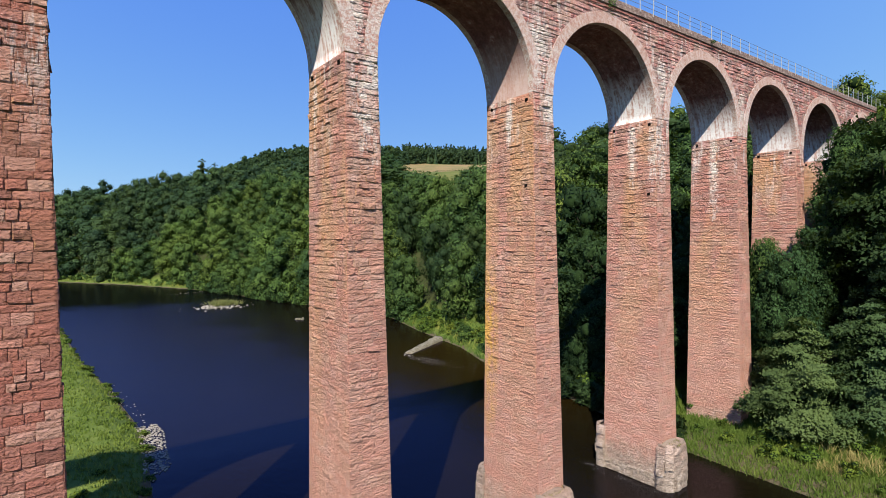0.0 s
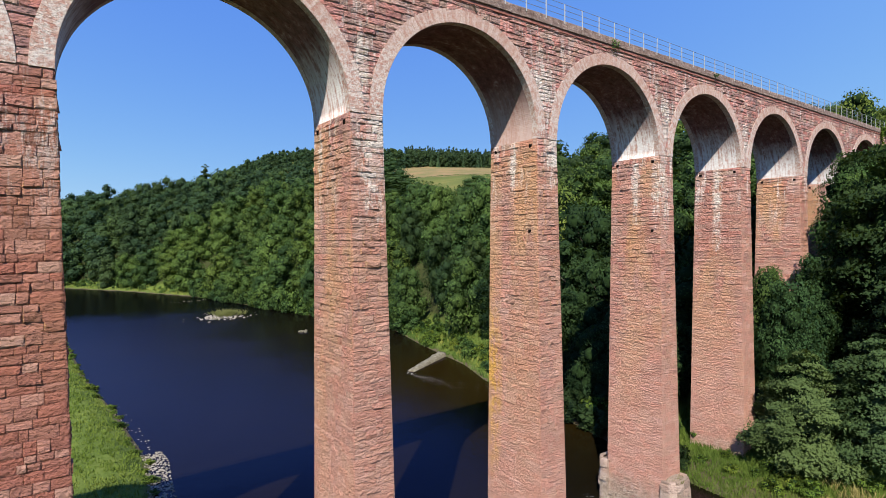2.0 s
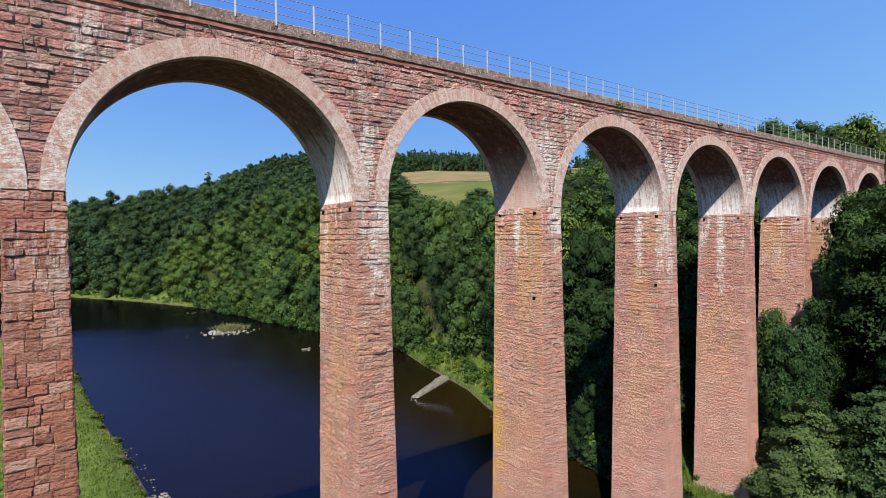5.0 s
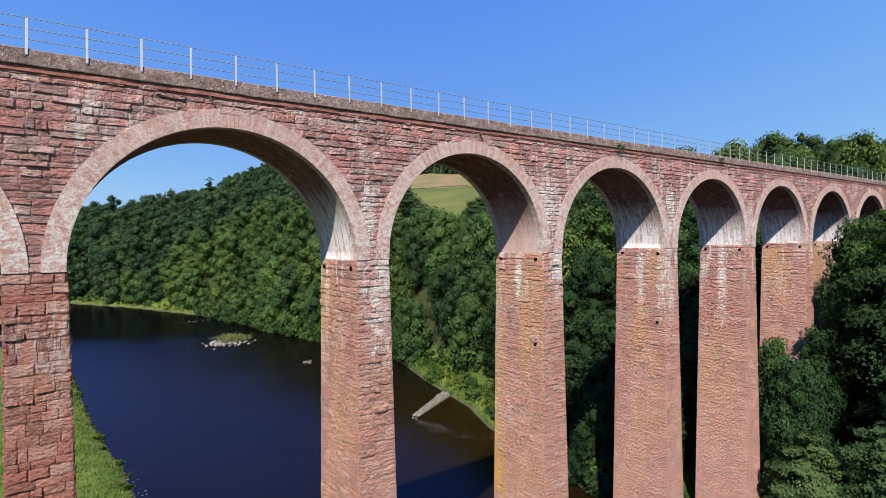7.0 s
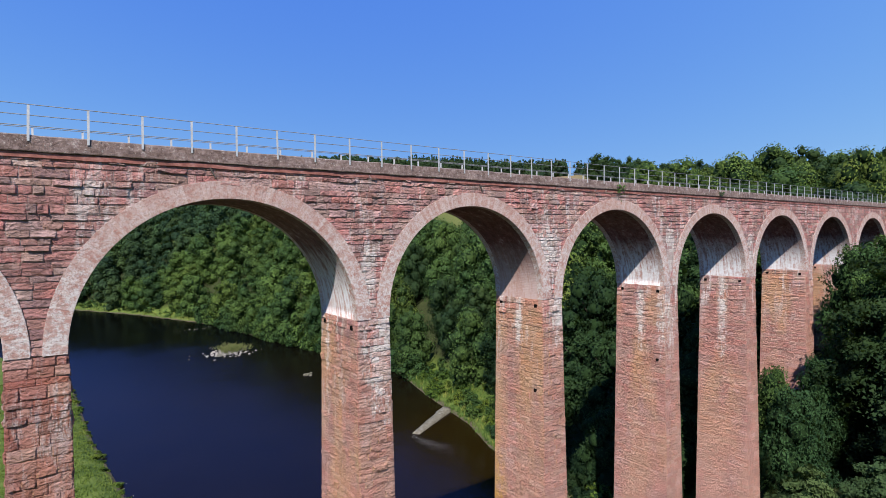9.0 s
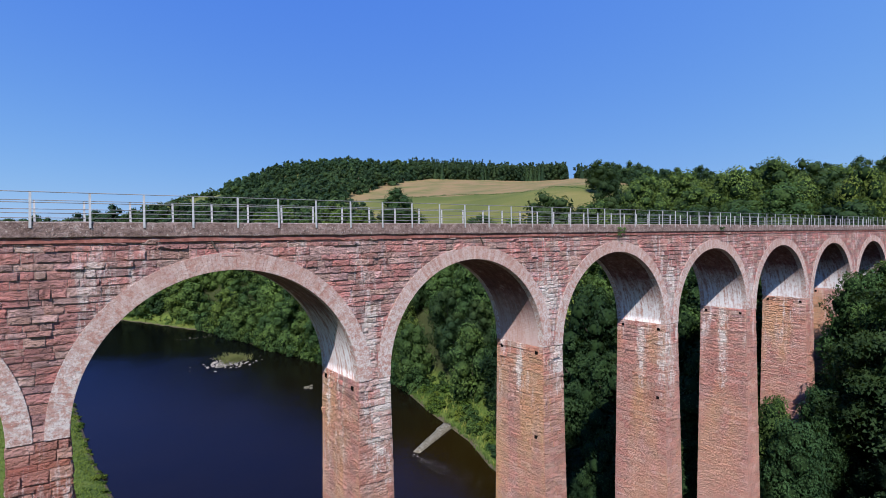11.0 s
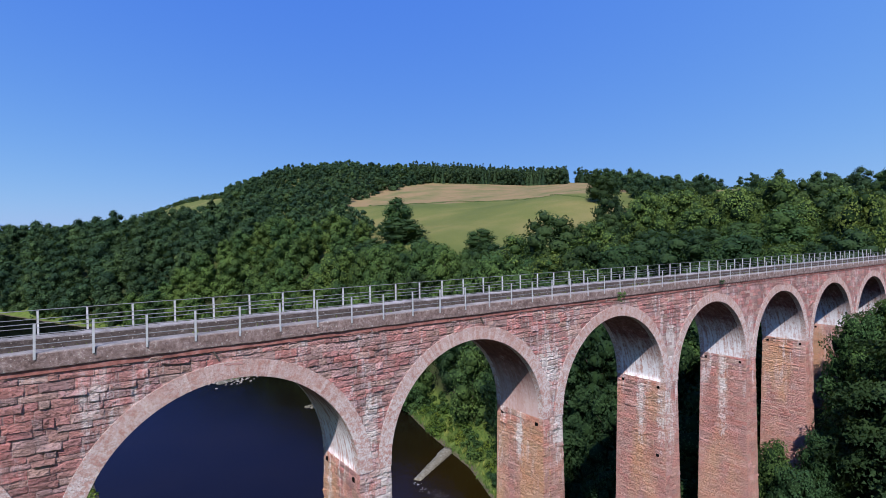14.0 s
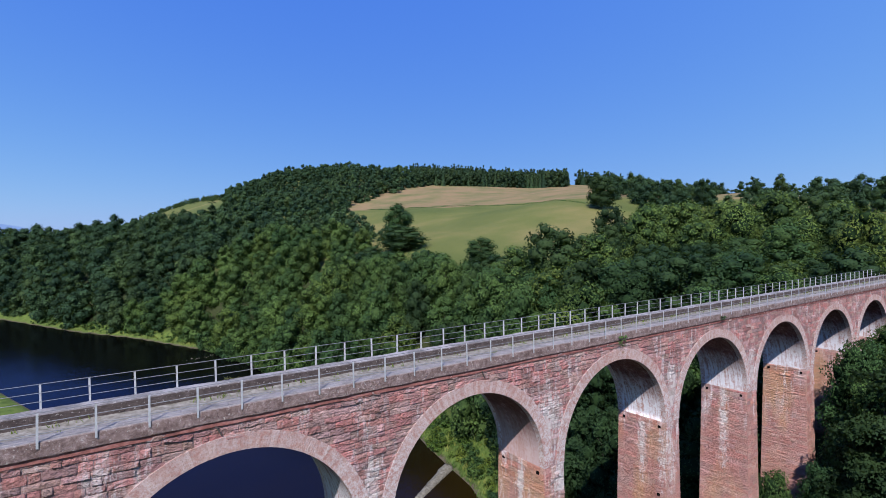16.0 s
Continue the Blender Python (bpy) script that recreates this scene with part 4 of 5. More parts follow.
def crown(seed, radius, height, base, lobes, leaves, size, level=2, droop=0.0, flat=0.88, core=0.78, mess=0.75, fuzz=0.10):
    """A broad crown from base up to height: inner masses coloured dark for shade, with leaf sprays on them. Points,
    faces.
    """
    r = np.random.default_rng(seed)
    v, f, n, core_out = [], [], 0, []
    centres, radii = [], []
    span = height - base
    for i in range(lobes):
        h = (i + 0.5) / lobes
        wide = math.sin(math.pi * min(0.96, 0.16 + 0.78 * h)) ** 0.7
        a = i * 2.4 + r.random() * 0.9
        rr = radius * wide * (0.35 + 0.4 * r.random())
        centres.append((rr * math.cos(a), rr * math.sin(a), base + span * (0.08 + 0.80 * h)))
        radii.append(radius * (0.34 + 0.22 * r.random()) * (1.1 - 0.4 * h))
    centres, radii = np.array(centres), np.array(radii)
    bv, bf = ball(level)
    for c, q in zip(centres, radii):
        w = bv * (1 + 0.16 * fractal(bv * 3 + c, 1.2, seed))[:, None] * q * core * np.array([1, 1, flat]) + c
        v.append(w)
        core_out.append(unit(bv))
        f.append(bf + n)
        n += len(w)
    share = radii**2 / (radii**2).sum()
    at, out = [], []
    for c, q, s in zip(centres, radii, share):
        k = int(leaves * s * 1.5)
        d = r.normal(size=(k, 3))
        d /= np.linalg.norm(d, axis=1, keepdims=True)
        bumpy = 1 + 0.20 * fractal(d * 3 + c, 1.2, seed) + fuzz * r.normal(size=k)
        p = c + d * (q * bumpy)[:, None] * np.array([1, 1, flat])
        inside = np.zeros(k, bool)
        for c2, q2 in zip(centres, radii):
            if c2 is not c:
                inside |= np.linalg.norm((p - c2) / (1, 1, flat), axis=1) < q2 * 0.80
        at.append(p[~inside])
        out.append(d[~inside])
    at, out = np.concatenate(at), np.concatenate(out)
    at[:, 2] -= droop * np.hypot(at[:, 0], at[:, 1])
    # each lobe is a bunch of smaller clumps
    out = out + 0.45 * np.c_[fractal(at, 2.6 / radius * 2, seed + 1), fractal(at, 2.6 / radius * 2, seed + 2), fractal(at, 2.6 / radius * 2, seed + 3)]
    lv, lf, ln = sprays(r, at, out, size, 0.25, mess)
    return np.concatenate(v + [lv]), [np.concatenate(f), lf + n], np.concatenate(core_out + [ln])


def boughs(seed, radius, height, base, tiers, leaves, size, cone, sag, thick=1.0):
    """A crown of separate leafy boughs with gaps between; cone: 1 pointed, 0 round. Points, faces."""
    r = np.random.default_rng(seed)
    at, out, todo = [], [], []
    for i in range(tiers):
        h = (i + 0.4) / tiers
        wide = (1 - h) ** 0.8 * cone + (1 - cone) * math.sin(math.pi * min(0.97, 0.18 + 0.80 * h)) ** 0.6
        for j in range(max(3, int(3 + 6 * wide))):
            todo.append((h + 0.5 * r.normal() / tiers, j * 2.4 + i * 1.1 + 0.5 * r.normal(), radius * wide * r.uniform(0.55, 1.15) + 0.25))
    total = sum(q[2] ** 1.6 for q in todo)
    for h, a, length in todo:
        k = int(leaves * length**1.6 / total)
        s = r.random(k) ** 0.6
        side = length * 0.26 * np.sqrt(np.sin(np.pi * np.clip(0.12 + 0.8 * s, 0, 1))) * r.normal(size=k) * 0.7
        lump = 0.10 * length * np.sin(s * 9 + a * 3) * np.sin(side * 5 / max(0.4, length * 0.3) + a)
        z = base + (height - base) * h + length * (0.30 * s - sag * s * s) + thick * (-0.22 * np.abs(side) + lump + 0.07 * length * r.normal(size=k))
        ca, sa = math.cos(a), math.sin(a)
        at.append(np.c_[ca * length * s - sa * side, sa * length * s + ca * side, z])
        out.append(np.tile((0.55 * ca, 0.55 * sa, 0.75), (k, 1)))
    v, f, nrm = sprays(r, np.concatenate(at), np.concatenate(out), size, 0.1, 0.6)
    bv, bf = ball(2)
    stem = bv * (radius * 0.22, radius * 0.22, (height - base) * 0.40) + (0, 0, (height + base) / 2 - 0.1 * height)
    return np.r_[stem, v], [bf, f + len(stem)], np.r_[unit(bv), nrm]


def conifer(seed, radius, height, base, tiers, per, size):
    r = np.random.default_rng(seed)
    at, out = [], []
    for i in range(tiers):
        h = i / (tiers - 1)
        wide = radius * (1 - h) ** 0.85 + 0.1
        z = base + (height - base) * h
        k = max(6, int(per * (0.25 + 0.75 * (1 - h))))
        a = r.random(k) * 6.28
        d = wide * np.sqrt(r.random(k)) * (0.75 + 0.25 * np.cos(a * 5 + i * 2))
        at.append(np.c_[d * np.cos(a), d * np.sin(a), z - 0.35 * d + 0.25 * r.normal(size=k)])
        out.append(np.c_[np.cos(a), np.sin(a), 0.4 + 0 * a])
    v, f, nrm = sprays(r, np.concatenate(at), np.concatenate(out), size)
    k = 9
    cone = np.array([(0.5 * radius * math.cos(6.283 * j / k), 0.5 * radius * math.sin(6.283 * j / k), base) for j in range(k)] + [(0, 0, height - 0.5)])
    cf = np.array([(j, (j + 1) % k, k) for j in range(k)])
    return np.r_[cone, v], [cf, f + len(cone)], np.r_[unit(cone - (0, 0, base - 1.0)), nrm]


def trunk(seed, height, thick, limbs):
    """A tapered trunk with limbs; points, faces."""
    r = np.random.default_rng(seed)
    v, f, n = [], [], 0

    def tube(path, radii, seg=7):
        nonlocal n
        path = np.array(path, float)
        for i, (p, q) in enumerate(zip(path, radii)):
            d = path[min(i + 1, len(path) - 1)] - path[max(i - 1, 0)]
            d /= np.linalg.norm(d)
            t = np.cross(d, (0.3, 0.9, 0.2))
            t /= np.linalg.norm(t)
            b = np.cross(d, t)
            a = np.arange(seg) * 2 * math.pi / seg
            v.append(p + q * (np.cos(a)[:, None] * t + np.sin(a)[:, None] * b))
        for i in range(len(path) - 1):
            j = np.arange(seg)
            f.append(np.c_[n + i * seg + j, n + i * seg + (j + 1) % seg, n + (i + 1) * seg + (j + 1) % seg, n + (i + 1) * seg + j])
        n += len(path) * seg

    lean = r.normal(size=2) * 0.03 * height
    hs = np.linspace(-1.2, 0.8 * height, 6)
    path = [(lean[0] * (h / height) ** 2 + 0.02 * height * math.sin(h), lean[1] * (h / height) ** 2, h) for h in hs]
    tube(path, [thick * (1.25 - 0.2 * i) for i in range(6)])
    for i in range(limbs):
        h = height * (0.3 + 0.4 * r.random())
        a = r.random() * 6.28
        reach = height * (0.09 + 0.09 * r.random())
        tube([(0, 0, h), (0.5 * reach * math.cos(a), 0.5 * reach * math.sin(a), h + 0.35 * reach), (reach * math.cos(a), reach * math.sin(a), h + 0.9 * reach)], [thick * 0.45, thick * 0.3, thick * 0.12], 5)
    return np.concatenate(v), np.concatenate(f)


def tree_kind(kind, seed, leaf, label, category="tree"):
    """The meshes and words of one sort of tree."""
    if kind == "near":
        c = boughs(seed, 5.4, 17, 1.5, 11, 33000, 0.22, 0.25, 0.38, 0.7)
    elif kind == "thick":
        c = crown(seed, 5.0, 17, 1.0, 30, 17000, 0.25, 1, 0.04, 0.85, 0.72, 0.55, 0.12)
    elif kind == "low":
        c = boughs(seed, 4.7, 9, 0.3, 13, 42000, 0.17, 0.7, 0.34, 0.6)
    elif kind == "mid":
        c = crown(seed, 5.4, 14.5, 0.6, 22, 3700, 0.37, 1, 0.0, 0.82, 0.72, 0.45, 0.10)
    elif kind == "edge":
        c = crown(seed, 5.4, 14.5, 0.6, 28, 6500, 0.31, 1, 0.0, 0.8, 0.70, 0.50, 0.11)
    elif kind == "close":
        c = boughs(seed, 5.2, 16, 1.0, 10, 11500, 0.32, 0.2, 0.36)
    elif kind == "bush":
        c = crown(seed, 1.9, 3.0, 0.0, 7, 1000, 0.24, 1)
    elif kind == "pine":
        c = boughs(seed, 4.2, 25.5, 15, 5, 1500, 0.75, 0.15, 0.15, 0.4)
    t = trunk(seed, {"near": 16, "thick": 15, "close": 15, "low": 7, "mid": 13, "edge": 13, "bush": 2, "pine": 27}[kind], {"near": 0.34, "thick": 0.3, "close": 0.3, "low": 0.2, "mid": 0.24, "edge": 0.24, "bush": 0.07, "pine": 0.4}[kind], {"near": 8, "thick": 8, "close": 6, "mid": 4, "edge": 4, "low": 6}.get(kind, 0))
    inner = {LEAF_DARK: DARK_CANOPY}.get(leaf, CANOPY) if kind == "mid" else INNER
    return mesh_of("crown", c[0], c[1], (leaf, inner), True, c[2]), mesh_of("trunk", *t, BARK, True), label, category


def plant(sort, x, y, size=1.0, tall=1.0, group="", sink=0.0, name="tree"):
    cm, tm, label, category = sort
    ob = tagged(new(name), label, category, group)
    ob.matrix_basis = pose(x, y, spot(x, y) - sink, 0, 0, rng.random() * 360) @ Matrix.Diagonal((size, size, size * tall, 1))
    put("trunk", tm, ob)
    put("crown", cm, ob)
    return ob


NEAR = [tree_kind(k, 11 + s, m, "tall broadleaf tree in full summer leaf on the bank") for s, (k, m) in enumerate((("near", LEAF_SHADE), ("thick", LEAF), ("near", LEAF_SHADE)))]
CLOSE = [tree_kind("close", 21 + s, (LEAF, LEAF_DARK, LEAF)[s], "tall broadleaf tree at the foot of the wood") for s in range(3)]
LOW = [tree_kind("low", 31 + s, LEAF_BLUE, "low spreading tree with layered dark green boughs") for s in range(2)]
MID = [tree_kind("mid", 61 + s, (LEAF, LEAF_BRIGHT, LEAF, LEAF_DARK, LEAF, LEAF)[s], "rounded broadleaf tree of the hanging wood") for s in range(6)]
EDGE = [tree_kind("edge", 71 + s, (LEAF, LEAF_BRIGHT, LEAF, LEAF_DARK)[s], "rounded broadleaf tree at the wood's edge") for s in range(4)]
BUSH = [tree_kind("bush", 81 + s, SCRUB, "bright green riverside bush", "bush") for s in range(2)]
THICKET = [tree_kind("bush", 85 + s, LEAF, "leafy green bush overhanging the river", "bush") for s in range(2)]

# trees before the viaduct on the river's wooded bank
for i, (x, y, s, h) in enumerate(((53, -9, 1.25, 1.15), (46.8, -2.6, 0.66, 1.35), (56, -15, 1.3, 1.15), (63.5, -3.2, 0.85, 1.3), (58.0, -6.0, 0.95, 1.15), (63, -10, 1.3, 0.95), (70, -4.0, 0.9, 1.05), (78, -4.2, 0.75, 0.95), (87, -4.2, 0.65, 0.8), (52.5, -2.9, 0.55, 1.45), (49, -11.5, 0.8, 1.1), (49.4, 0.4, 0.58, 1.5), (48.2, -1.2, 0.42, 1.2))):
    plant(NEAR[1 if i in (1, 3, 4, 6, 9, 11, 12) else 2 * (i % 2)], x, y, s, h, "trees beside the viaduct")
for i, (x, y, s, h) in enumerate(((43.3, -5.0, 1.1, 1.05), (45.5, -10.5, 1.1, 1.1), (44.8, -1.9, 0.5, 1.2))):
    plant(LOW[i % 2], x, y, s, h, "low trees by the water")

# the hanging wood behind the viaduct
taken = []


def scatter(count, x0, x1, y0, y1, gap, keep):
    got = []
    pts = np.c_[rng.uniform(x0, x1, count * 9), rng.uniform(y0, y1, count * 9)]
    r = side_of(pts, RIGHT_BANK)
    for (x, y), d in zip(pts, r):
        if len(got) >= count or not keep(x, y, d):
            continue
        if all((x - a) ** 2 + (y - b) ** 2 > gap * gap for a, b in taken):
            taken.append((x, y))
            got.append((x, y, d))
    return got


FIELD = [(111, 106), (128, 114), (146, 116), (154, 96), (185, 104), (226, 121), (240, 160), (300, 228), (402, 318), (376, 392), (338, 450), (318, 461), (248, 415), (186, 384), (160, 345), (136, 281), (117, 190), (110, 153), (117, 134)]


def within(x, y, poly=FIELD):
    """Whether a place lies in the open pasture above the wood."""
    inside = False
    for (ax, ay), (bx, by) in zip(poly, poly[1:] + poly[:1]):
        if (ay > y) != (by > y) and x < (bx - ax) * (y - ay) / (by - ay) + ax:
            inside = not inside
    return inside


def bearing(x, y):
    return math.degrees(math.atan2(x + 13.5, y + 25.6))


wood = scatter(390, 38, 185, 9, 165, 6.0, lambda x, y, d: (4.0 if y < 36 else 8.0 if y < 82 else 1.8) < d < 100 and not within(x, y) and (d < 46 or y < 84 - 0.25 * max(0, 150 - x)))
for i, (x, y, d) in enumerate(wood):
    k = rng.uniform(0.7, 1.3)
    near = math.hypot(x + 13.5, y + 25.6) < 112
    b, far = bearing(x, y), math.hypot(x + 13.5, y + 25.6)
    # close behind the viaduct the deep shade is put into dark leaves
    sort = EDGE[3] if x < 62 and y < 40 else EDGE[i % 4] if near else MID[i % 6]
    tall = rng.uniform(1.0, 1.35) if d < 26 else rng.uniform(0.75, 1.0) if d < 38 or x > 105 else rng.uniform(0.55, 0.8)
    k *= 0.8 if d < 14 else 1.0 if d < 40 else 0.85
    if b > 47.5 and d > 38:  # taller beside the pasture: pale trees behind, dark ones before them
        k, tall = k * 1.1, rng.uniform(0.9, 1.15)
        pale = 54 < b < 68 or b > 72 if far > 140 else b < 56.5
        sort = MID[1] if pale else MID[3] if far > 140 or b < 64 else sort
        tall *= 0.8 if far <= 140 and b > 56.5 else 1.0
    plant(sort, x, y, k, tall, "trees of the hanging wood")
# tall trees on the slope that stand up before the pasture
for i, (x, y, s, h) in enumerate(((82.6, 120.7, 1.2, 1.12), (82.1, 112.5, 1.15, 1.2), (80.8, 103.7, 1.15, 1.25), (85, 100.5, 1.1, 1.1), (88.5, 97.7, 1.0, 1.05), (88.8, 90.8, 0.95, 1.0))):
    plant(MID[(0, 4, 2, 5, 3, 1)[i]], x, y, s, h, "trees of the hanging wood")
for i, (x, y, d) in enumerate(scatter(22, 44, 75, 9, 60, 4.2, lambda x, y, d: (6 if y < 36 else 9) < d < 26)):
    # the dark sort near the viaduct carries shade in its colour
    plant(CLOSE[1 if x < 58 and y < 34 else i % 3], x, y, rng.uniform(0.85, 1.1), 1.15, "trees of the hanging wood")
# small trees added to darken the bank, shade put into their leaves
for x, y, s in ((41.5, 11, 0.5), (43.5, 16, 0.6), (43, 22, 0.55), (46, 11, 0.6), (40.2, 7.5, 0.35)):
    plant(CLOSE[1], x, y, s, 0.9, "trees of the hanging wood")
for i, (x, y, d) in enumerate(scatter(110, 36, 70, 8, 200, 1.8, lambda x, y, d: (2.5 if y < 60 else 0.6) < d < 6.0)):
    plant(BUSH[i % 2] if i % 4 == 0 or 36 < y < 82 else THICKET[i % 2], x, y, rng.uniform(0.35, 0.75) if 36 < y < 82 else rng.uniform(0.6, 1.3), 1.0, "bushes along the bank", 0.1, "bush")
for i, (x, y, d) in enumerate(scatter(60, 40, 62, 32, 84, 1.4, lambda x, y, d: 2.2 < d < 9.5)):
    plant(THICKET[i % 2] if i % 3 else BUSH[0], x, y, rng.uniform(0.35, 0.85), rng.uniform(0.7, 1.1), "bushes along the bank", 0.1, "bush")
# bushes and young trees that overhang the water
for i, y in enumerate(np.arange(84, 214, 3.0)):
    x = float(np.interp(y, RIGHT_BANK[6:15, 1], RIGHT_BANK[6:15, 0])) + rng.uniform(0.2, 2.6)
    plant(THICKET[i % 2], x, y, rng.uniform(1.1, 2.1), rng.uniform(0.8, 1.3), "bushes over the water", 0.3, "bush")
# bushes added to darken the bank, with shade in their leaf colour
SHADY = [tree_kind("bush", 88, LEAF_SHADE, "green bush coloured dark for the viaduct's shade", "bush")]
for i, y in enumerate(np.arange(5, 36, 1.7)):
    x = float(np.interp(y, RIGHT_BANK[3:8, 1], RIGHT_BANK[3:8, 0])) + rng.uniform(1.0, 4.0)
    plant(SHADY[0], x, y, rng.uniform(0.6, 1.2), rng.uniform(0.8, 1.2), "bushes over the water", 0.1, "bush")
# trees that stand alone in and round the pasture
for i, (x, y, s, h) in enumerate(((104, 168, 2.05, 0.39), (90, 70.5, 1.65, 0.90), (74, 76, 1.35, 1.2), (207, 146, 1.5, 0.8), (125, 206, 1.45, 0.85), (109, 121, 1.15, 0.55), (228, 128, 0.9, 0.9), (233, 118, 1.0, 0.8), (110, 10, 1.0, 1.25), (114, 36, 1.1, 1.1), (119, 24, 0.95, 1.0), (106, 5.5 + 4, 0.7, 1.25))):
    plant(EDGE[1] if x > 105 and y < 40 else MID[(3, 3, 2, 3, 5, 0)[i % 6]], x, y, s, h, "lone trees round the pasture")

PINE = tree_kind("pine", 97, NEEDLE, "gaunt pine that stands out above the wood", "pine")
for x, y, s in ((63.2, 323.0, 1.0), (72.0, 330.0, 0.86)):
    plant(PINE, x, y, s, 1.0, "pines above the wood")

# the far woods, too many to count: crowns joined
FAR = [crown(200 + s, 4.8, 14, 0.5, 14, 1900, 0.44, 1, 0.0, 0.85, 0.78, 0.38, 0.08) for s in range(6)]
FARTHER = [crown(220 + s, 5.2, 12, -1.0, 5, 230, 1.0, 1, 0.0, 0.85, 0.85, 0.38, 0.08) for s in range(5)]
MIDDLE = [crown(230 + s, 4.8, 13, -0.5, 9, 850, 0.60, 1, 0.0, 0.85, 0.8, 0.38, 0.08) for s in range(5)]
FIRS = [conifer(240 + s, 3.4 + 0.5 * s, 12.5, 0.0, 8, 36, 1.2) for s in range(3)]

SPIRES = [crown(250 + s, 3.2, 12.5, -1.0, 5, 130, 0.95, 1, 0.0, 1.1, 0.8, 0.4, 0.10) for s in range(5)]


def dwarf(x, y):
    """Shrinks the trees that would hide the pasture's corner from the camera."""
    return 0.6 if 26.3 < bearing(x, y) < 33.5 and math.hypot(x + 13.5, y + 25.6) < 345 else 1.0


def woods(name, label, spots, shapes, mat, lo=0.75, hi=1.45, grow=lambda x, y: 1.0):
    v, inner, leaf, nrm, tone, n = [], [], [], [], [], 0
    z = land(np.array([(x, y) for x, y in spots]))
    for (x, y), h in zip(spots, z):
        cv, cf, cn = shapes[rng.integers(len(shapes))]
        a, s = rng.random() * 6.28, rng.uniform(lo, hi) * grow(x, y) * dwarf(x, y)
        m = np.array(((math.cos(a), -math.sin(a), 0), (math.sin(a), math.cos(a), 0), (0, 0, rng.uniform(0.85, 1.15)))) * s
        v.append(cv @ m.T + (x, y, h - 0.4))
        nrm.append(unit(cn @ m.T))
        tone.append(np.full(len(cv), rng.normal() * 0.15))
        inner.append(cf[0] + n)
        leaf.append(cf[1] + n)
        n += len(cv)
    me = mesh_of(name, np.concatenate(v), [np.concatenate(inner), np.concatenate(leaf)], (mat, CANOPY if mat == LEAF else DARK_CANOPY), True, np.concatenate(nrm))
    me.attributes.new("tone", "FLOAT", "POINT").data.foreach_set("value", np.concatenate(tone).astype(np.float32))
    return tagged(put(name, me), label, "wood", kind="stuff")


def spots_of(count, x0, x1, y0, y1, keep, gap=0.0):
    pts = np.c_[rng.uniform(x0, x1, count * 12), rng.uniform(y0, y1, count * 12)]
    r = side_of(pts, RIGHT_BANK)
    l = -side_of(pts, LEFT_BANK)
    out = [(x, y) for (x, y), d, e in zip(pts, r, l) if keep(x, y, d, e)]
    if gap:
        grid, kept = {}, []
        for x, y in out:
            c = (int(x // gap), int(y // gap))
            if all((x - a) ** 2 + (y - b) ** 2 > gap * gap for i in (-1, 0, 1) for j in (-1, 0, 1) for a, b in grid.get((c[0] + i, c[1] + j), ())):
                grid.setdefault(c, []).append((x, y))
                kept.append((x, y))
        out = kept
    return out[:count]


woods("valley_wood", "dense mixed broadleaf wood on the far river bank", spots_of(520, -150, 150, 150, 540, lambda x, y, d, e: math.hypot(x + 13.5, y + 25.6) < 300 and (5.0 if y > 208 else 0.8) < d < (90 if bearing(x, y) < 19 else 60 if bearing(x, y) < 28 else 44) and not within(x, y), 6.4) + [(24.0, 258.0), (28.0, 255.5), (21.0, 263.0), (33.0, 250.0), (27.0, 262.0)], FAR, LEAF, 0.75, 1.45, lambda x, y: 1.0 + 0.22 * min(1.0, max(0.0, (y - 230) / 80)))
woods("far_valley_wood", "broadleaf wood beside the river's far bend", spots_of(420, -150, 150, 150, 540, lambda x, y, d, e: math.hypot(x + 13.5, y + 25.6) >= 300 and (5.0 if y > 208 else 0.8) < d < (90 if bearing(x, y) < 19 else 60 if bearing(x, y) < 28 else 44) and not within(x, y), 6.4), MIDDLE, LEAF_HILL, 0.75, 1.45, lambda x, y: 1.0 + 0.22 * min(1.0, max(0.0, (y - 230) / 80)))
woods("hill_wood", "dark wood on the hill above the pasture", spots_of(1300, -150, 360, 200, 800, lambda x, y, d, e: d > (80 if bearing(x, y) < 19 else 60) and bearing(x, y) < 33.5 and not within(x, y) and not (4.5 < bearing(x, y) < 13.7 and math.hypot(x + 13.5, y + 25.6) > 572 - 10 * (bearing(x, y) - 4.5)), 6.8), FARTHER, LEAF_HILL)
woods("ridge_wood", "far dark wood along the ridge beyond a pale field", spots_of(170, 30, 240, 780, 960, lambda x, y, d, e: 4.0 < bearing(x, y) < 14.5 and 880 < math.hypot(x + 13.5, y + 25.6) < 975, 6.0), FARTHER, LEAF_HILL, 0.5, 0.75)
woods("hedge_wood", "mixed trees and hedges along the far fields", spots_of(210, 150, 520, 40, 330, lambda x, y, d, e: d > 112 and not within(x, y) and bearing(x, y) > 50 and (y < 60 or (x - 226) * 0.5 + 120 < y < (x - 226) * 0.5 + 175 or rng.random() < 0.15), 8.0), MIDDLE, LEAF_HILL, 0.75, 1.2)
woods("conifer_belt", "plantation of dark conifers on the skyline", spots_of(2000, 300, 560, 300, 620, lambda x, y, d, e: not within(x, y) and 32.5 < bearing(x, y) < 48.7 and math.hypot(x + 13.5, y + 25.6) < 670, 2.9), FIRS + SPIRES, NEEDLE, 1.1, 1.5)
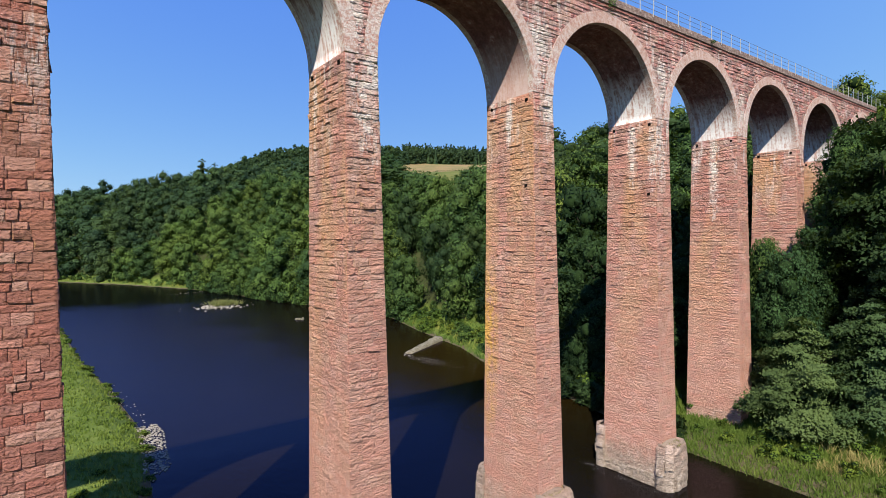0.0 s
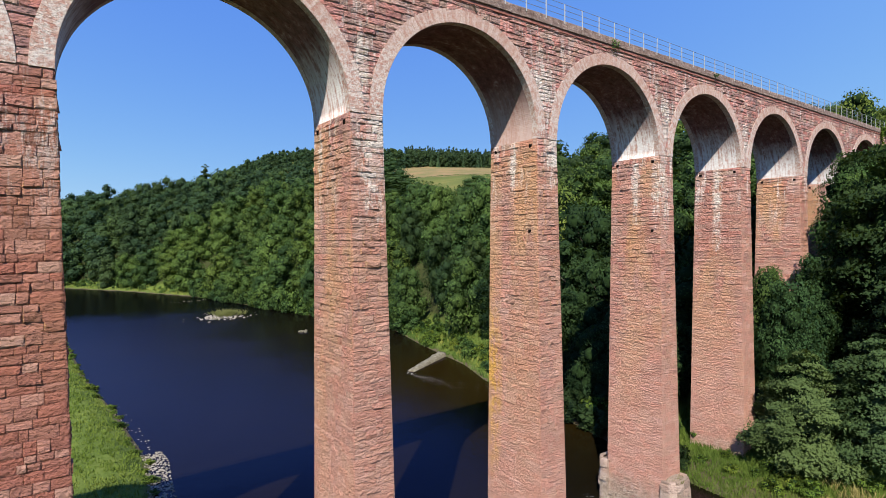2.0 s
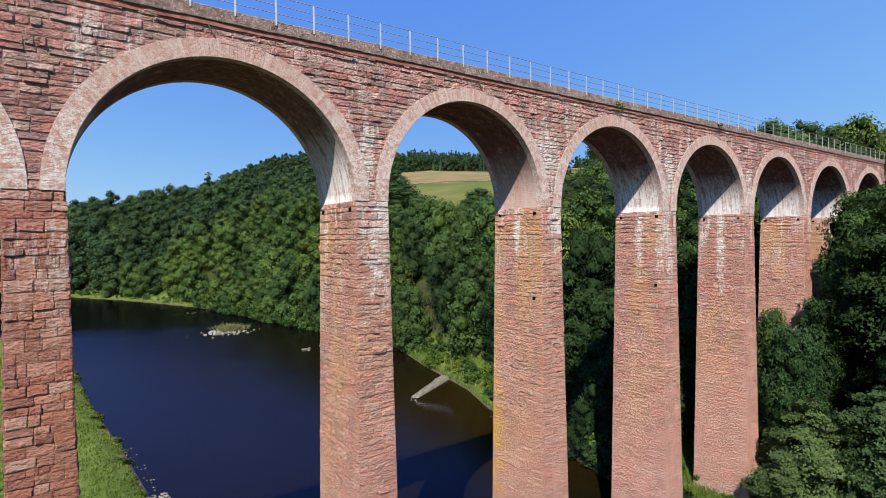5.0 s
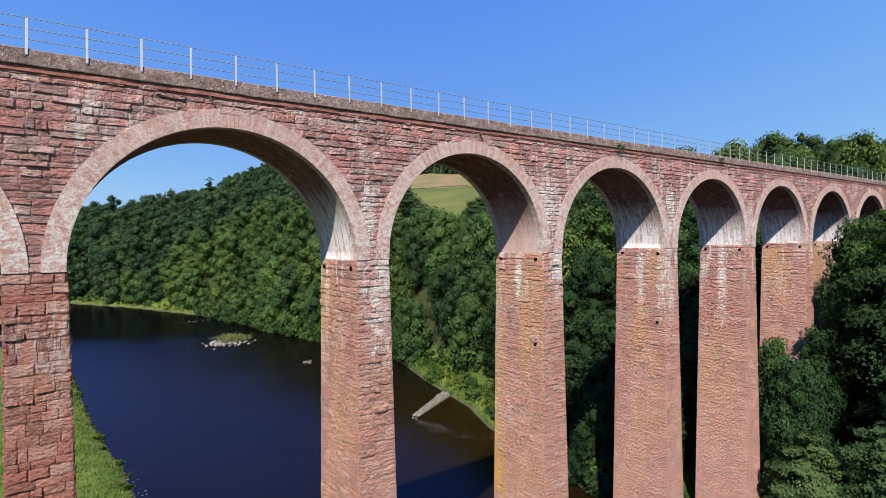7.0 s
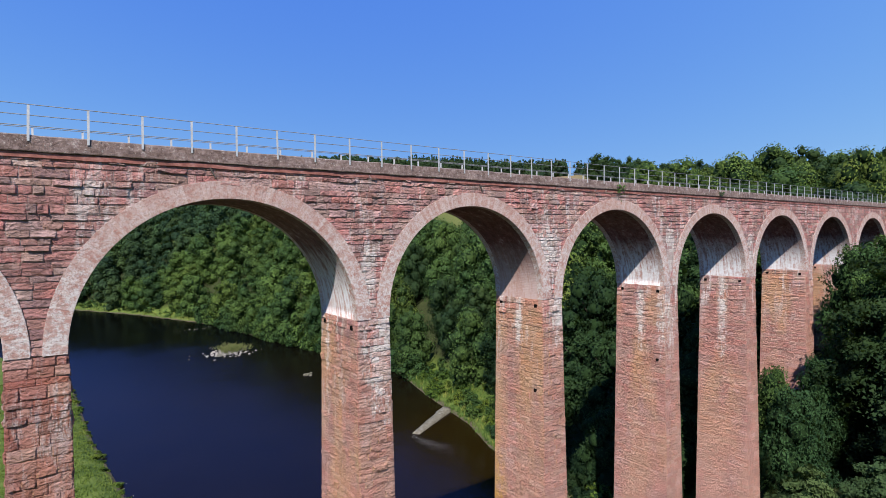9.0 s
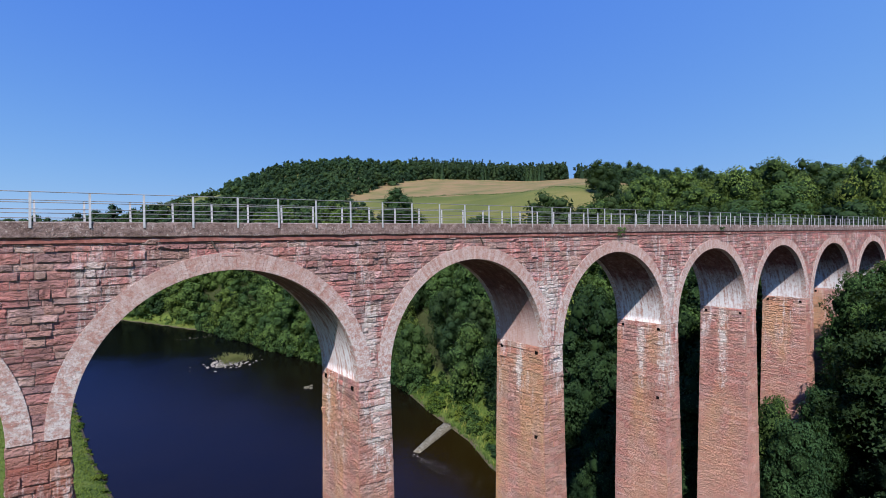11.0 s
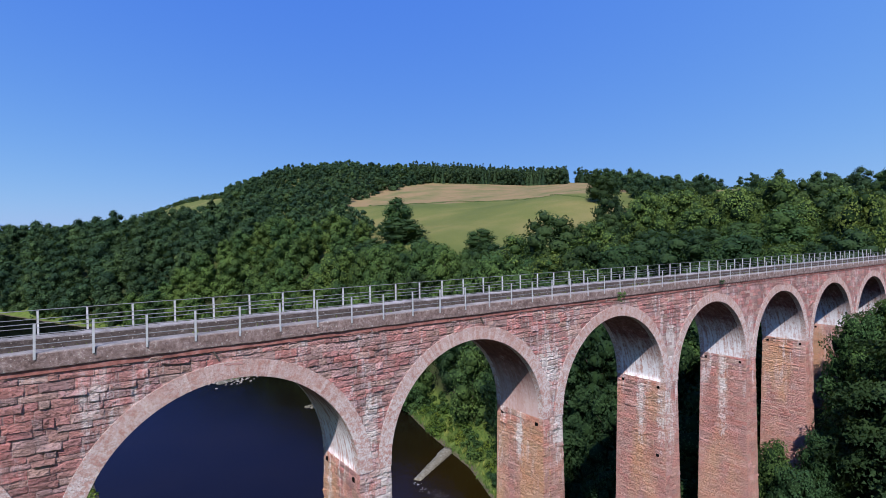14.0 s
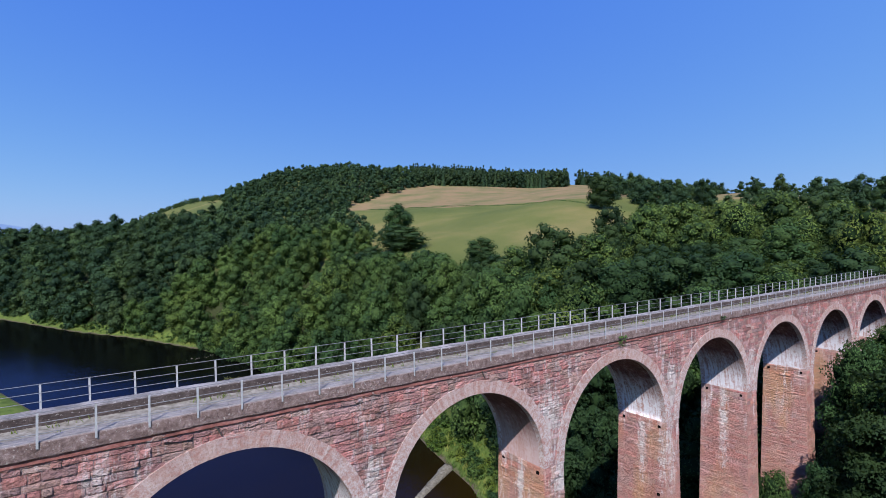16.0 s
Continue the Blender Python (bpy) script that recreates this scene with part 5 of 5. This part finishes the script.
woods("skyline_firs", "dark firs on the far skyline", spots_of(340, 480, 760, 240, 420, lambda x, y, d, e: 49.8 < bearing(x, y) < 60 and 640 < math.hypot(x + 13.5, y + 25.6) < 720, 4.2), FIRS + SPIRES, NEEDLE, 1.25, 1.65)

SCRUBBY = [crown(260 + s, 2.0, 2.6, -0.4, 3, 170, 0.42, 1, 0.0, 0.85, 0.8, 0.4, 0.10) for s in range(4)]
woods("bank_scrub", "low scrub and brambles along the far bank", spots_of(150, -70, 48, 196, 345, lambda x, y, d, e: 3.2 < d < 9.0, 1.9), SCRUBBY, LEAF, 0.45, 1.35)

# the hedge between the dry and the green pasture
line = np.array([(182, 346), (195, 310), (208, 278), (235, 244), (213, 160)], float)
t = rng.uniform(0, len(line) - 1.001, 2600)
i = t.astype(int)
xy = line[i] + (line[i + 1] - line[i]) * (t - i)[:, None] + rng.normal(size=(2600, 2)) * 0.5
at = np.c_[xy, land(xy) + rng.random(2600) * (0.5 + 0.3 * np.sin(t * 23))]
tagged(put("hedge", mesh_of("hedge", *sprays(rng, at, np.tile((0.0, -0.6, 0.6), (2600, 1)), 0.45)[:2], LEAF)), "thin low hedge between two pastures", "hedge", kind="stuff")

# wheel ruts that climb the pasture
along = np.linspace(0, 1, 40)[:, None]
way = np.array((157.0, 95.6)) + along * np.array((46.0, 41.4)) + np.c_[np.zeros(40), 1.5 * np.sin(along[:, 0] * 3)]
across = np.array((-0.67, 0.74))
v, f = [], []
for off in (-1.0, 1.0):
    k = 2 * np.arange(39) + 80 * len(v)
    edge_a, edge_b = way + across * (off - 0.28), way + across * (off + 0.28)
    both = np.stack([edge_a, edge_b], axis=1).reshape(-1, 2)
    v.append(np.c_[both, land(both) + 0.30])
    f.append(np.c_[k, k + 1, k + 3, k + 2])
RUT = plain("dry_earth", ((0.3, (0.15, 0.135, 0.06)), (0.7, (0.24, 0.20, 0.10))), 0.8)
tagged(put("wheel_ruts", mesh_of("wheel_ruts", np.concatenate(v), np.concatenate(f), RUT)), "pair of pale wheel ruts climbing the pasture", "track", kind="stuff")

# a far ridge down the valley, distance haze put into its blue colour
ax = np.radians(np.linspace(-30, 10, 60))
v = np.concatenate([np.c_[4300 * np.sin(ax) - 13, 4300 * np.cos(ax) - 26, np.full(60, -20.0)], np.c_[4300 * np.sin(ax) - 13, 4300 * np.cos(ax) - 26, 128 + 40 * np.sin(ax * 9 + 2.2) + 10 * np.sin(ax * 31) - 60 * ease(np.degrees(ax), -4.5, 0.5)]])
k = np.arange(59)
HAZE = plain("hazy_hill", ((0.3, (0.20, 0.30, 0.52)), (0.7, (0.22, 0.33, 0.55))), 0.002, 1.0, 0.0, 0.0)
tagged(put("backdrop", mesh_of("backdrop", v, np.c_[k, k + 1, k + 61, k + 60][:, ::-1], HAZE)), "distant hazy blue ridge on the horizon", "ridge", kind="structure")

# ---- the banks ----


def blades(spots, lo, hi, width, seed, lean=0.35, per=4):
    """Grass blades in tufts at places (x, y, z)."""
    r = np.random.default_rng(seed)
    at = np.repeat(np.asarray(spots, float), per, axis=0)
    k = len(at)
    at[:, :2] += 0.16 * r.normal(size=(k, 2))
    a = r.random(k) * 6.28
    h = r.uniform(lo, hi, k)
    w = width * (0.6 + 0.8 * r.random(k))
    side = np.c_[np.cos(a), np.sin(a), 0 * a] * w[:, None]
    tip = np.c_[lean * r.normal(size=(k, 2)), np.ones(k)] * h[:, None]
    v = np.stack([at - side, at + side, at + tip * 0.6 + side * 0.7, at + tip], axis=1).reshape(-1, 3)
    i = np.arange(k) * 4
    return v, [np.c_[i, i + 1, i + 2], np.c_[i, i + 2, i + 3]]


def meadow(name, label, count, x0, x1, y0, y1, keep, lo, hi, width, mat, seed, per=4):
    pts = np.c_[rng.uniform(x0, x1, count), rng.uniform(y0, y1, count)]
    r, l = side_of(pts, RIGHT_BANK), -side_of(pts, LEFT_BANK)
    ok = np.array([keep(x, y, a, b) for (x, y), a, b in zip(pts, r, l)])
    pts = pts[ok]
    spots = np.c_[pts, land(pts) - 0.03]
    v, f = blades(spots, lo, hi, width, seed, per=per)
    return tagged(put(name, mesh_of(name, v, f, mat)), label, "grass", kind="stuff")


meadow("riverside_grass", "lush green grass on the bank beneath the trees", 12000, 33, 50, -22, 8, lambda x, y, r, l: 0.3 < r < 12, 0.2, 0.7, 0.035, HERBS, 301, 5)
meadow("dry_reeds", "straw-coloured dry reeds at the waterside", 2600, 34, 46, -20, -3, lambda x, y, r, l: 0.8 < r < 6 and math.hypot((x - 40.3) / 2.6, (y - -10.1) / 1.8) + 0.35 * math.sin(x * 2.3 + y) < 1.0, 0.5, 1.1, 0.035, REED, 302, 6)
meadow("meadow_grass", "sunlit rough grass on the flat bank", 15000, -32, -4, 5, 135, lambda x, y, r, l: 0.9 < l < 22, 0.12, 0.42, 0.06, GRASS, 303, 5)
meadow("far_bank_grass", "bright tall grass along the far bank", 9000, -60, 62, 22, 330, lambda x, y, r, l: 1.0 < r < (8.5 if y > 205 or y < 70 else 2.5), 0.5, 1.3, 0.12, GRASS, 304, 4)
meadow("groyne_bank_grass", "bright tall grass and nettles behind the groyne", 6500, 36, 60, 22, 86, lambda x, y, r, l: 0.4 < r < 9.0, 0.3, 0.9, 0.06, HERBS, 305, 4)
# bushes and weeds
for i, (x, y, d) in enumerate(scatter(34, 36, 48, -20, 6, 1.1, lambda x, y, d: 2.8 < d < 8.5)):
    plant(BUSH[i % 2], x, y, rng.uniform(0.3, 0.62), 0.9, "weeds on the bank", 0.1, "bush")
left_spots = [(float(np.interp(y, LEFT_BANK[:, 1], LEFT_BANK[:, 0])) - rng.uniform(0.3, 1.6), y) for y in np.arange(18, 135, 2.6) + rng.normal(size=45)] + [(-12.5, 60), (-13, 40), (-10.5, 26), (-15, 75), (-12, 22), (-14, 50)]
for i, (x, y) in enumerate(left_spots):
    plant(BUSH[i % 2], x, y, rng.uniform(0.2, 0.48), 0.5, "low bushes on the flat bank", 0.1, "bush")


def boulder(seed, size, flat=0.6):
    r = np.random.default_rng(seed)
    v, f = ball(2)
    w = v * (1 + 0.22 * fractal(v, 2.0, seed) + 0.05 * r.normal(size=len(v)))[:, None]
    return w * np.array((1, 0.75, flat)) * size, f


WET = [mesh_of("boulder", *boulder(400 + s, 1.0), WET_ROCK) for s in range(5)]
PEBBLE = [mesh_of("boulder", *boulder(400 + s, 1.0), ROCK) for s in range(5)]


def stones_at(spots, label, group, lo, hi, z=0.0, kinds=PEBBLE):
    for x, y in spots:
        s = rng.uniform(lo, hi)
        ob = tagged(put("boulder", kinds[rng.integers(5)]), label, "boulder", group)
        ob.matrix_basis = pose(x, y, max(z, spot(x, y)) + 0.05 * s, rng.normal() * 8, rng.normal() * 8, rng.random() * 360) @ Matrix.Diagonal((s, s, s, 1))


# pale stones along the water's edge under the flat bank
edge = []
for y in np.arange(24, 62, 0.55):
    xl = np.interp(y, LEFT_BANK[:, 1], LEFT_BANK[:, 0])
    for _ in range(8 if 27 < y < 39 else 1):
        edge.append((xl + rng.uniform(-0.7, 0.9), y + rng.normal() * 0.4))
stones_at(edge, "pale grey boulder at the water's edge", "stones along the flat bank", 0.04, 0.11)

heap = Pile()
for _ in range(520):
    y = rng.uniform(26, 40)
    x = float(np.interp(y, LEFT_BANK[:, 1], LEFT_BANK[:, 0])) + rng.uniform(-0.9, 1.3)
    s = rng.uniform(0.05, 0.11)
    heap.add(boulder(400 + int(rng.integers(5)), s), Matrix.Translation((x, y, max(0.0, spot(x, y)) + 0.02)) @ Matrix.Rotation(rng.random() * 6.28, 4, "Z"))
tagged(heap.make("shingle", ROCK), "pale shingle beach at the water's edge", "shingle", kind="stuff")

# the shingle islet
IS = np.array((28.0, 145.0))
bm = bmesh.new()
bmesh.ops.create_icosphere(bm, subdivisions=4, radius=1.0)
for q in bm.verts:
    k = 1 + 0.18 * math.sin(3 * math.atan2(q.co.y, q.co.x)) + 0.08 * noise.noise(q.co * 3)
    q.co = Vector((q.co.x * 4.2 * k, q.co.y * 7.0 * k, q.co.z * 0.6 + 0.1 * noise.noise(q.co * 6)))
me = bpy.data.meshes.new("islet")
bm.to_mesh(me)
bm.free()
me.materials.append(WET_ROCK)
tagged(put("islet", me, None, pose(*IS, -0.34, 0, 0, -40)), "low shingle islet in the river", "islet")
sp = [(IS[0] + 2.0 + a, IS[1] + 1.5 + b, 0.35) for a, b in rng.normal(size=(260, 2)) * (1.7, 2.6)]
v, f = blades(sp, 0.4, 1.3, 0.09, 310, lean=0.6, per=7)
tagged(put("islet_grass", mesh_of("islet_grass", v, f, REED_GREEN)), "tall pale green grass on the islet", "grass", kind="stuff")
stones_at([(IS[0] + a, IS[1] - 1.5 + b) for a, b in rng.normal(size=(110, 2)) * (3.0, 3.4)], "pale boulder in the shallows", "stones round the islet", 0.16, 0.5)
stones_at([(IS[0] + a, IS[1] + b) for a, b in rng.normal(size=(30, 2)) * (5.5, 7.0)], "wet grey boulder in the shallows", "stones round the islet", 0.12, 0.3, 0.0, WET)
stones_at([(36.3, 103.0), (37.2, 103.8), (37.0, 101.9), (38, 104)], "grassy boulder in the river", "stones in midstream", 0.35, 0.8, 0.0, WET)
stones_at([(30 + a, 196 + b) for a, b in rng.normal(size=(14, 2)) * (4, 2.0)], "pale boulder on a spit", "stones on the spit", 0.15, 0.35, 0.0, WET)

# the stone groyne that runs out from the wooded bank
bm = bmesh.new()
rows = []
for i in range(25):
    t = i / 24
    half = 0.72 + 0.5 * t
    top = 0.40 + 0.5 * t
    row = []
    for j in range(9):
        a = math.pi * j / 8
        p = Vector((t * 13.5, -math.cos(a) * half, math.sin(a) ** 0.7 * top - 0.15))
        p += Vector((0, 1, 1)) * 0.14 * noise.noise(p * 1.4)
        row.append(bm.verts.new(p))
    rows.append(row)
for p, q in zip(rows[:-1], rows[1:]):
    for j in range(8):
        bm.faces.new((p[j], q[j], q[j + 1], p[j + 1]))
bm.faces.new(rows[0])
bm.faces.new(rows[-1][::-1])
me = bpy.data.meshes.new("groyne")
bm.to_mesh(me)
bm.free()
me.materials.append(GROYNE)
for p in me.polygons:
    p.use_smooth = True
tagged(put("groyne", me, None, pose(36.2, 52.3, 0.0, 0, 0, 31)), "pale worn stone groyne running into the river", "groyne")

# foam where the water runs off the groyne, and flecks downstream of it
r = np.random.default_rng(340)
t = r.random(260) ** 1.3
at = np.c_[35.6 - 1.5 * t + 7.0 * t * t, 51.6 - 17.0 * t, np.full(260, 0.02)] + np.c_[r.normal(size=(260, 2)) * (0.3 + 1.6 * t)[:, None], np.zeros(260)]
at[170:, :2] = np.c_[26.9 - 0.7 * np.abs(r.normal(size=90)), r.uniform(-1.5, 7.0, 90)]
a, w = r.random(260) * 6.28, r.uniform(0.02, 0.08, 260) * (1.3 - 0.8 * t) * np.where(np.arange(260) < 170, 1.0, 0.45)
side, fore = np.c_[np.cos(a), np.sin(a), 0 * a] * w[:, None], np.c_[-np.sin(a), np.cos(a), 0 * a] * 0.6 * w[:, None]
v = np.stack([at - side, at - fore * 0.8, at + side, at + fore, at + (0, 0, 0.025)], axis=1).reshape(-1, 3)
i = np.arange(260) * 5
f = np.concatenate([np.c_[i + j, i + (j + 1) % 4, i + 4] for j in range(4)])
v[:, 2] -= drop(v[:, 1])
FOAM = plain("river_foam", ((0.3, (0.42, 0.43, 0.45)), (0.7, (0.68, 0.69, 0.70))), 8.0)
tagged(put("foam", mesh_of("foam", v, f, FOAM)), "white flecks of foam on the river below the groyne", "foam", kind="stuff")

# weeds on the deck and plants in the masonry
sp = [(x, rng.choice([0.85, 1.0, 3.6, 3.75, 2.2]) + rng.normal() * 0.12, 37.62) for x in rng.uniform(-26, 90, 420)]
v, f = blades(sp, 0.08, 0.32, 0.03, 320, per=4)
tagged(put("deck_weeds", mesh_of("deck_weeds", v, f, GRASS)), "sparse weeds along the gravel deck", "grass", kind="stuff")


for n in (3, 4):
    sp = [(pier_x(n) + rng.normal() * 0.45, -0.9 + rng.normal() * 0.22, 2.42) for _ in range(45)]
    v, f = blades(sp, 0.05, 0.2, 0.04, 321 + n, per=5)
    tagged(put("cutwater_weeds", mesh_of("cutwater_weeds", v, f, REED_GREEN)), "weeds growing on top of a cutwater", "grass", kind="stuff")


def hanging(name, label, x0, x1, seed, count, size, mat, low):
    """Leaves that cling to the front of the wall from the coping down."""
    r = np.random.default_rng(seed)
    x = r.uniform(x0, x1, count)
    z = COPE + (0.15 if x1 - x0 > 3 else -0.25) - np.abs(r.normal(size=count)) * low * (0.5 + 0.5 * np.sin(x * 1.3))
    at = np.c_[x, -0.22 - 0.25 * r.random(count), z]
    v, f, _ = sprays(r, at, np.tile((0.0, -1.0, 0.3), (count, 1)), size)
    tagged(put(name, mesh_of(name, v, f, mat)), label, "ivy", kind="stuff" if count < 200 else "")


hanging("ivy", "green ivy spilling over the parapet", 84, 101, 330, 2600, 0.34, SCRUB, 1.6)
hanging("wall_plant", "small leafy plant rooted under the coping", 20.9, 21.9, 331, 70, 0.13, LEAF, 0.6)
hanging("wall_plant", "small leafy plant rooted under the coping", 36.3, 36.8, 332, 34, 0.12, LEAF, 0.4)
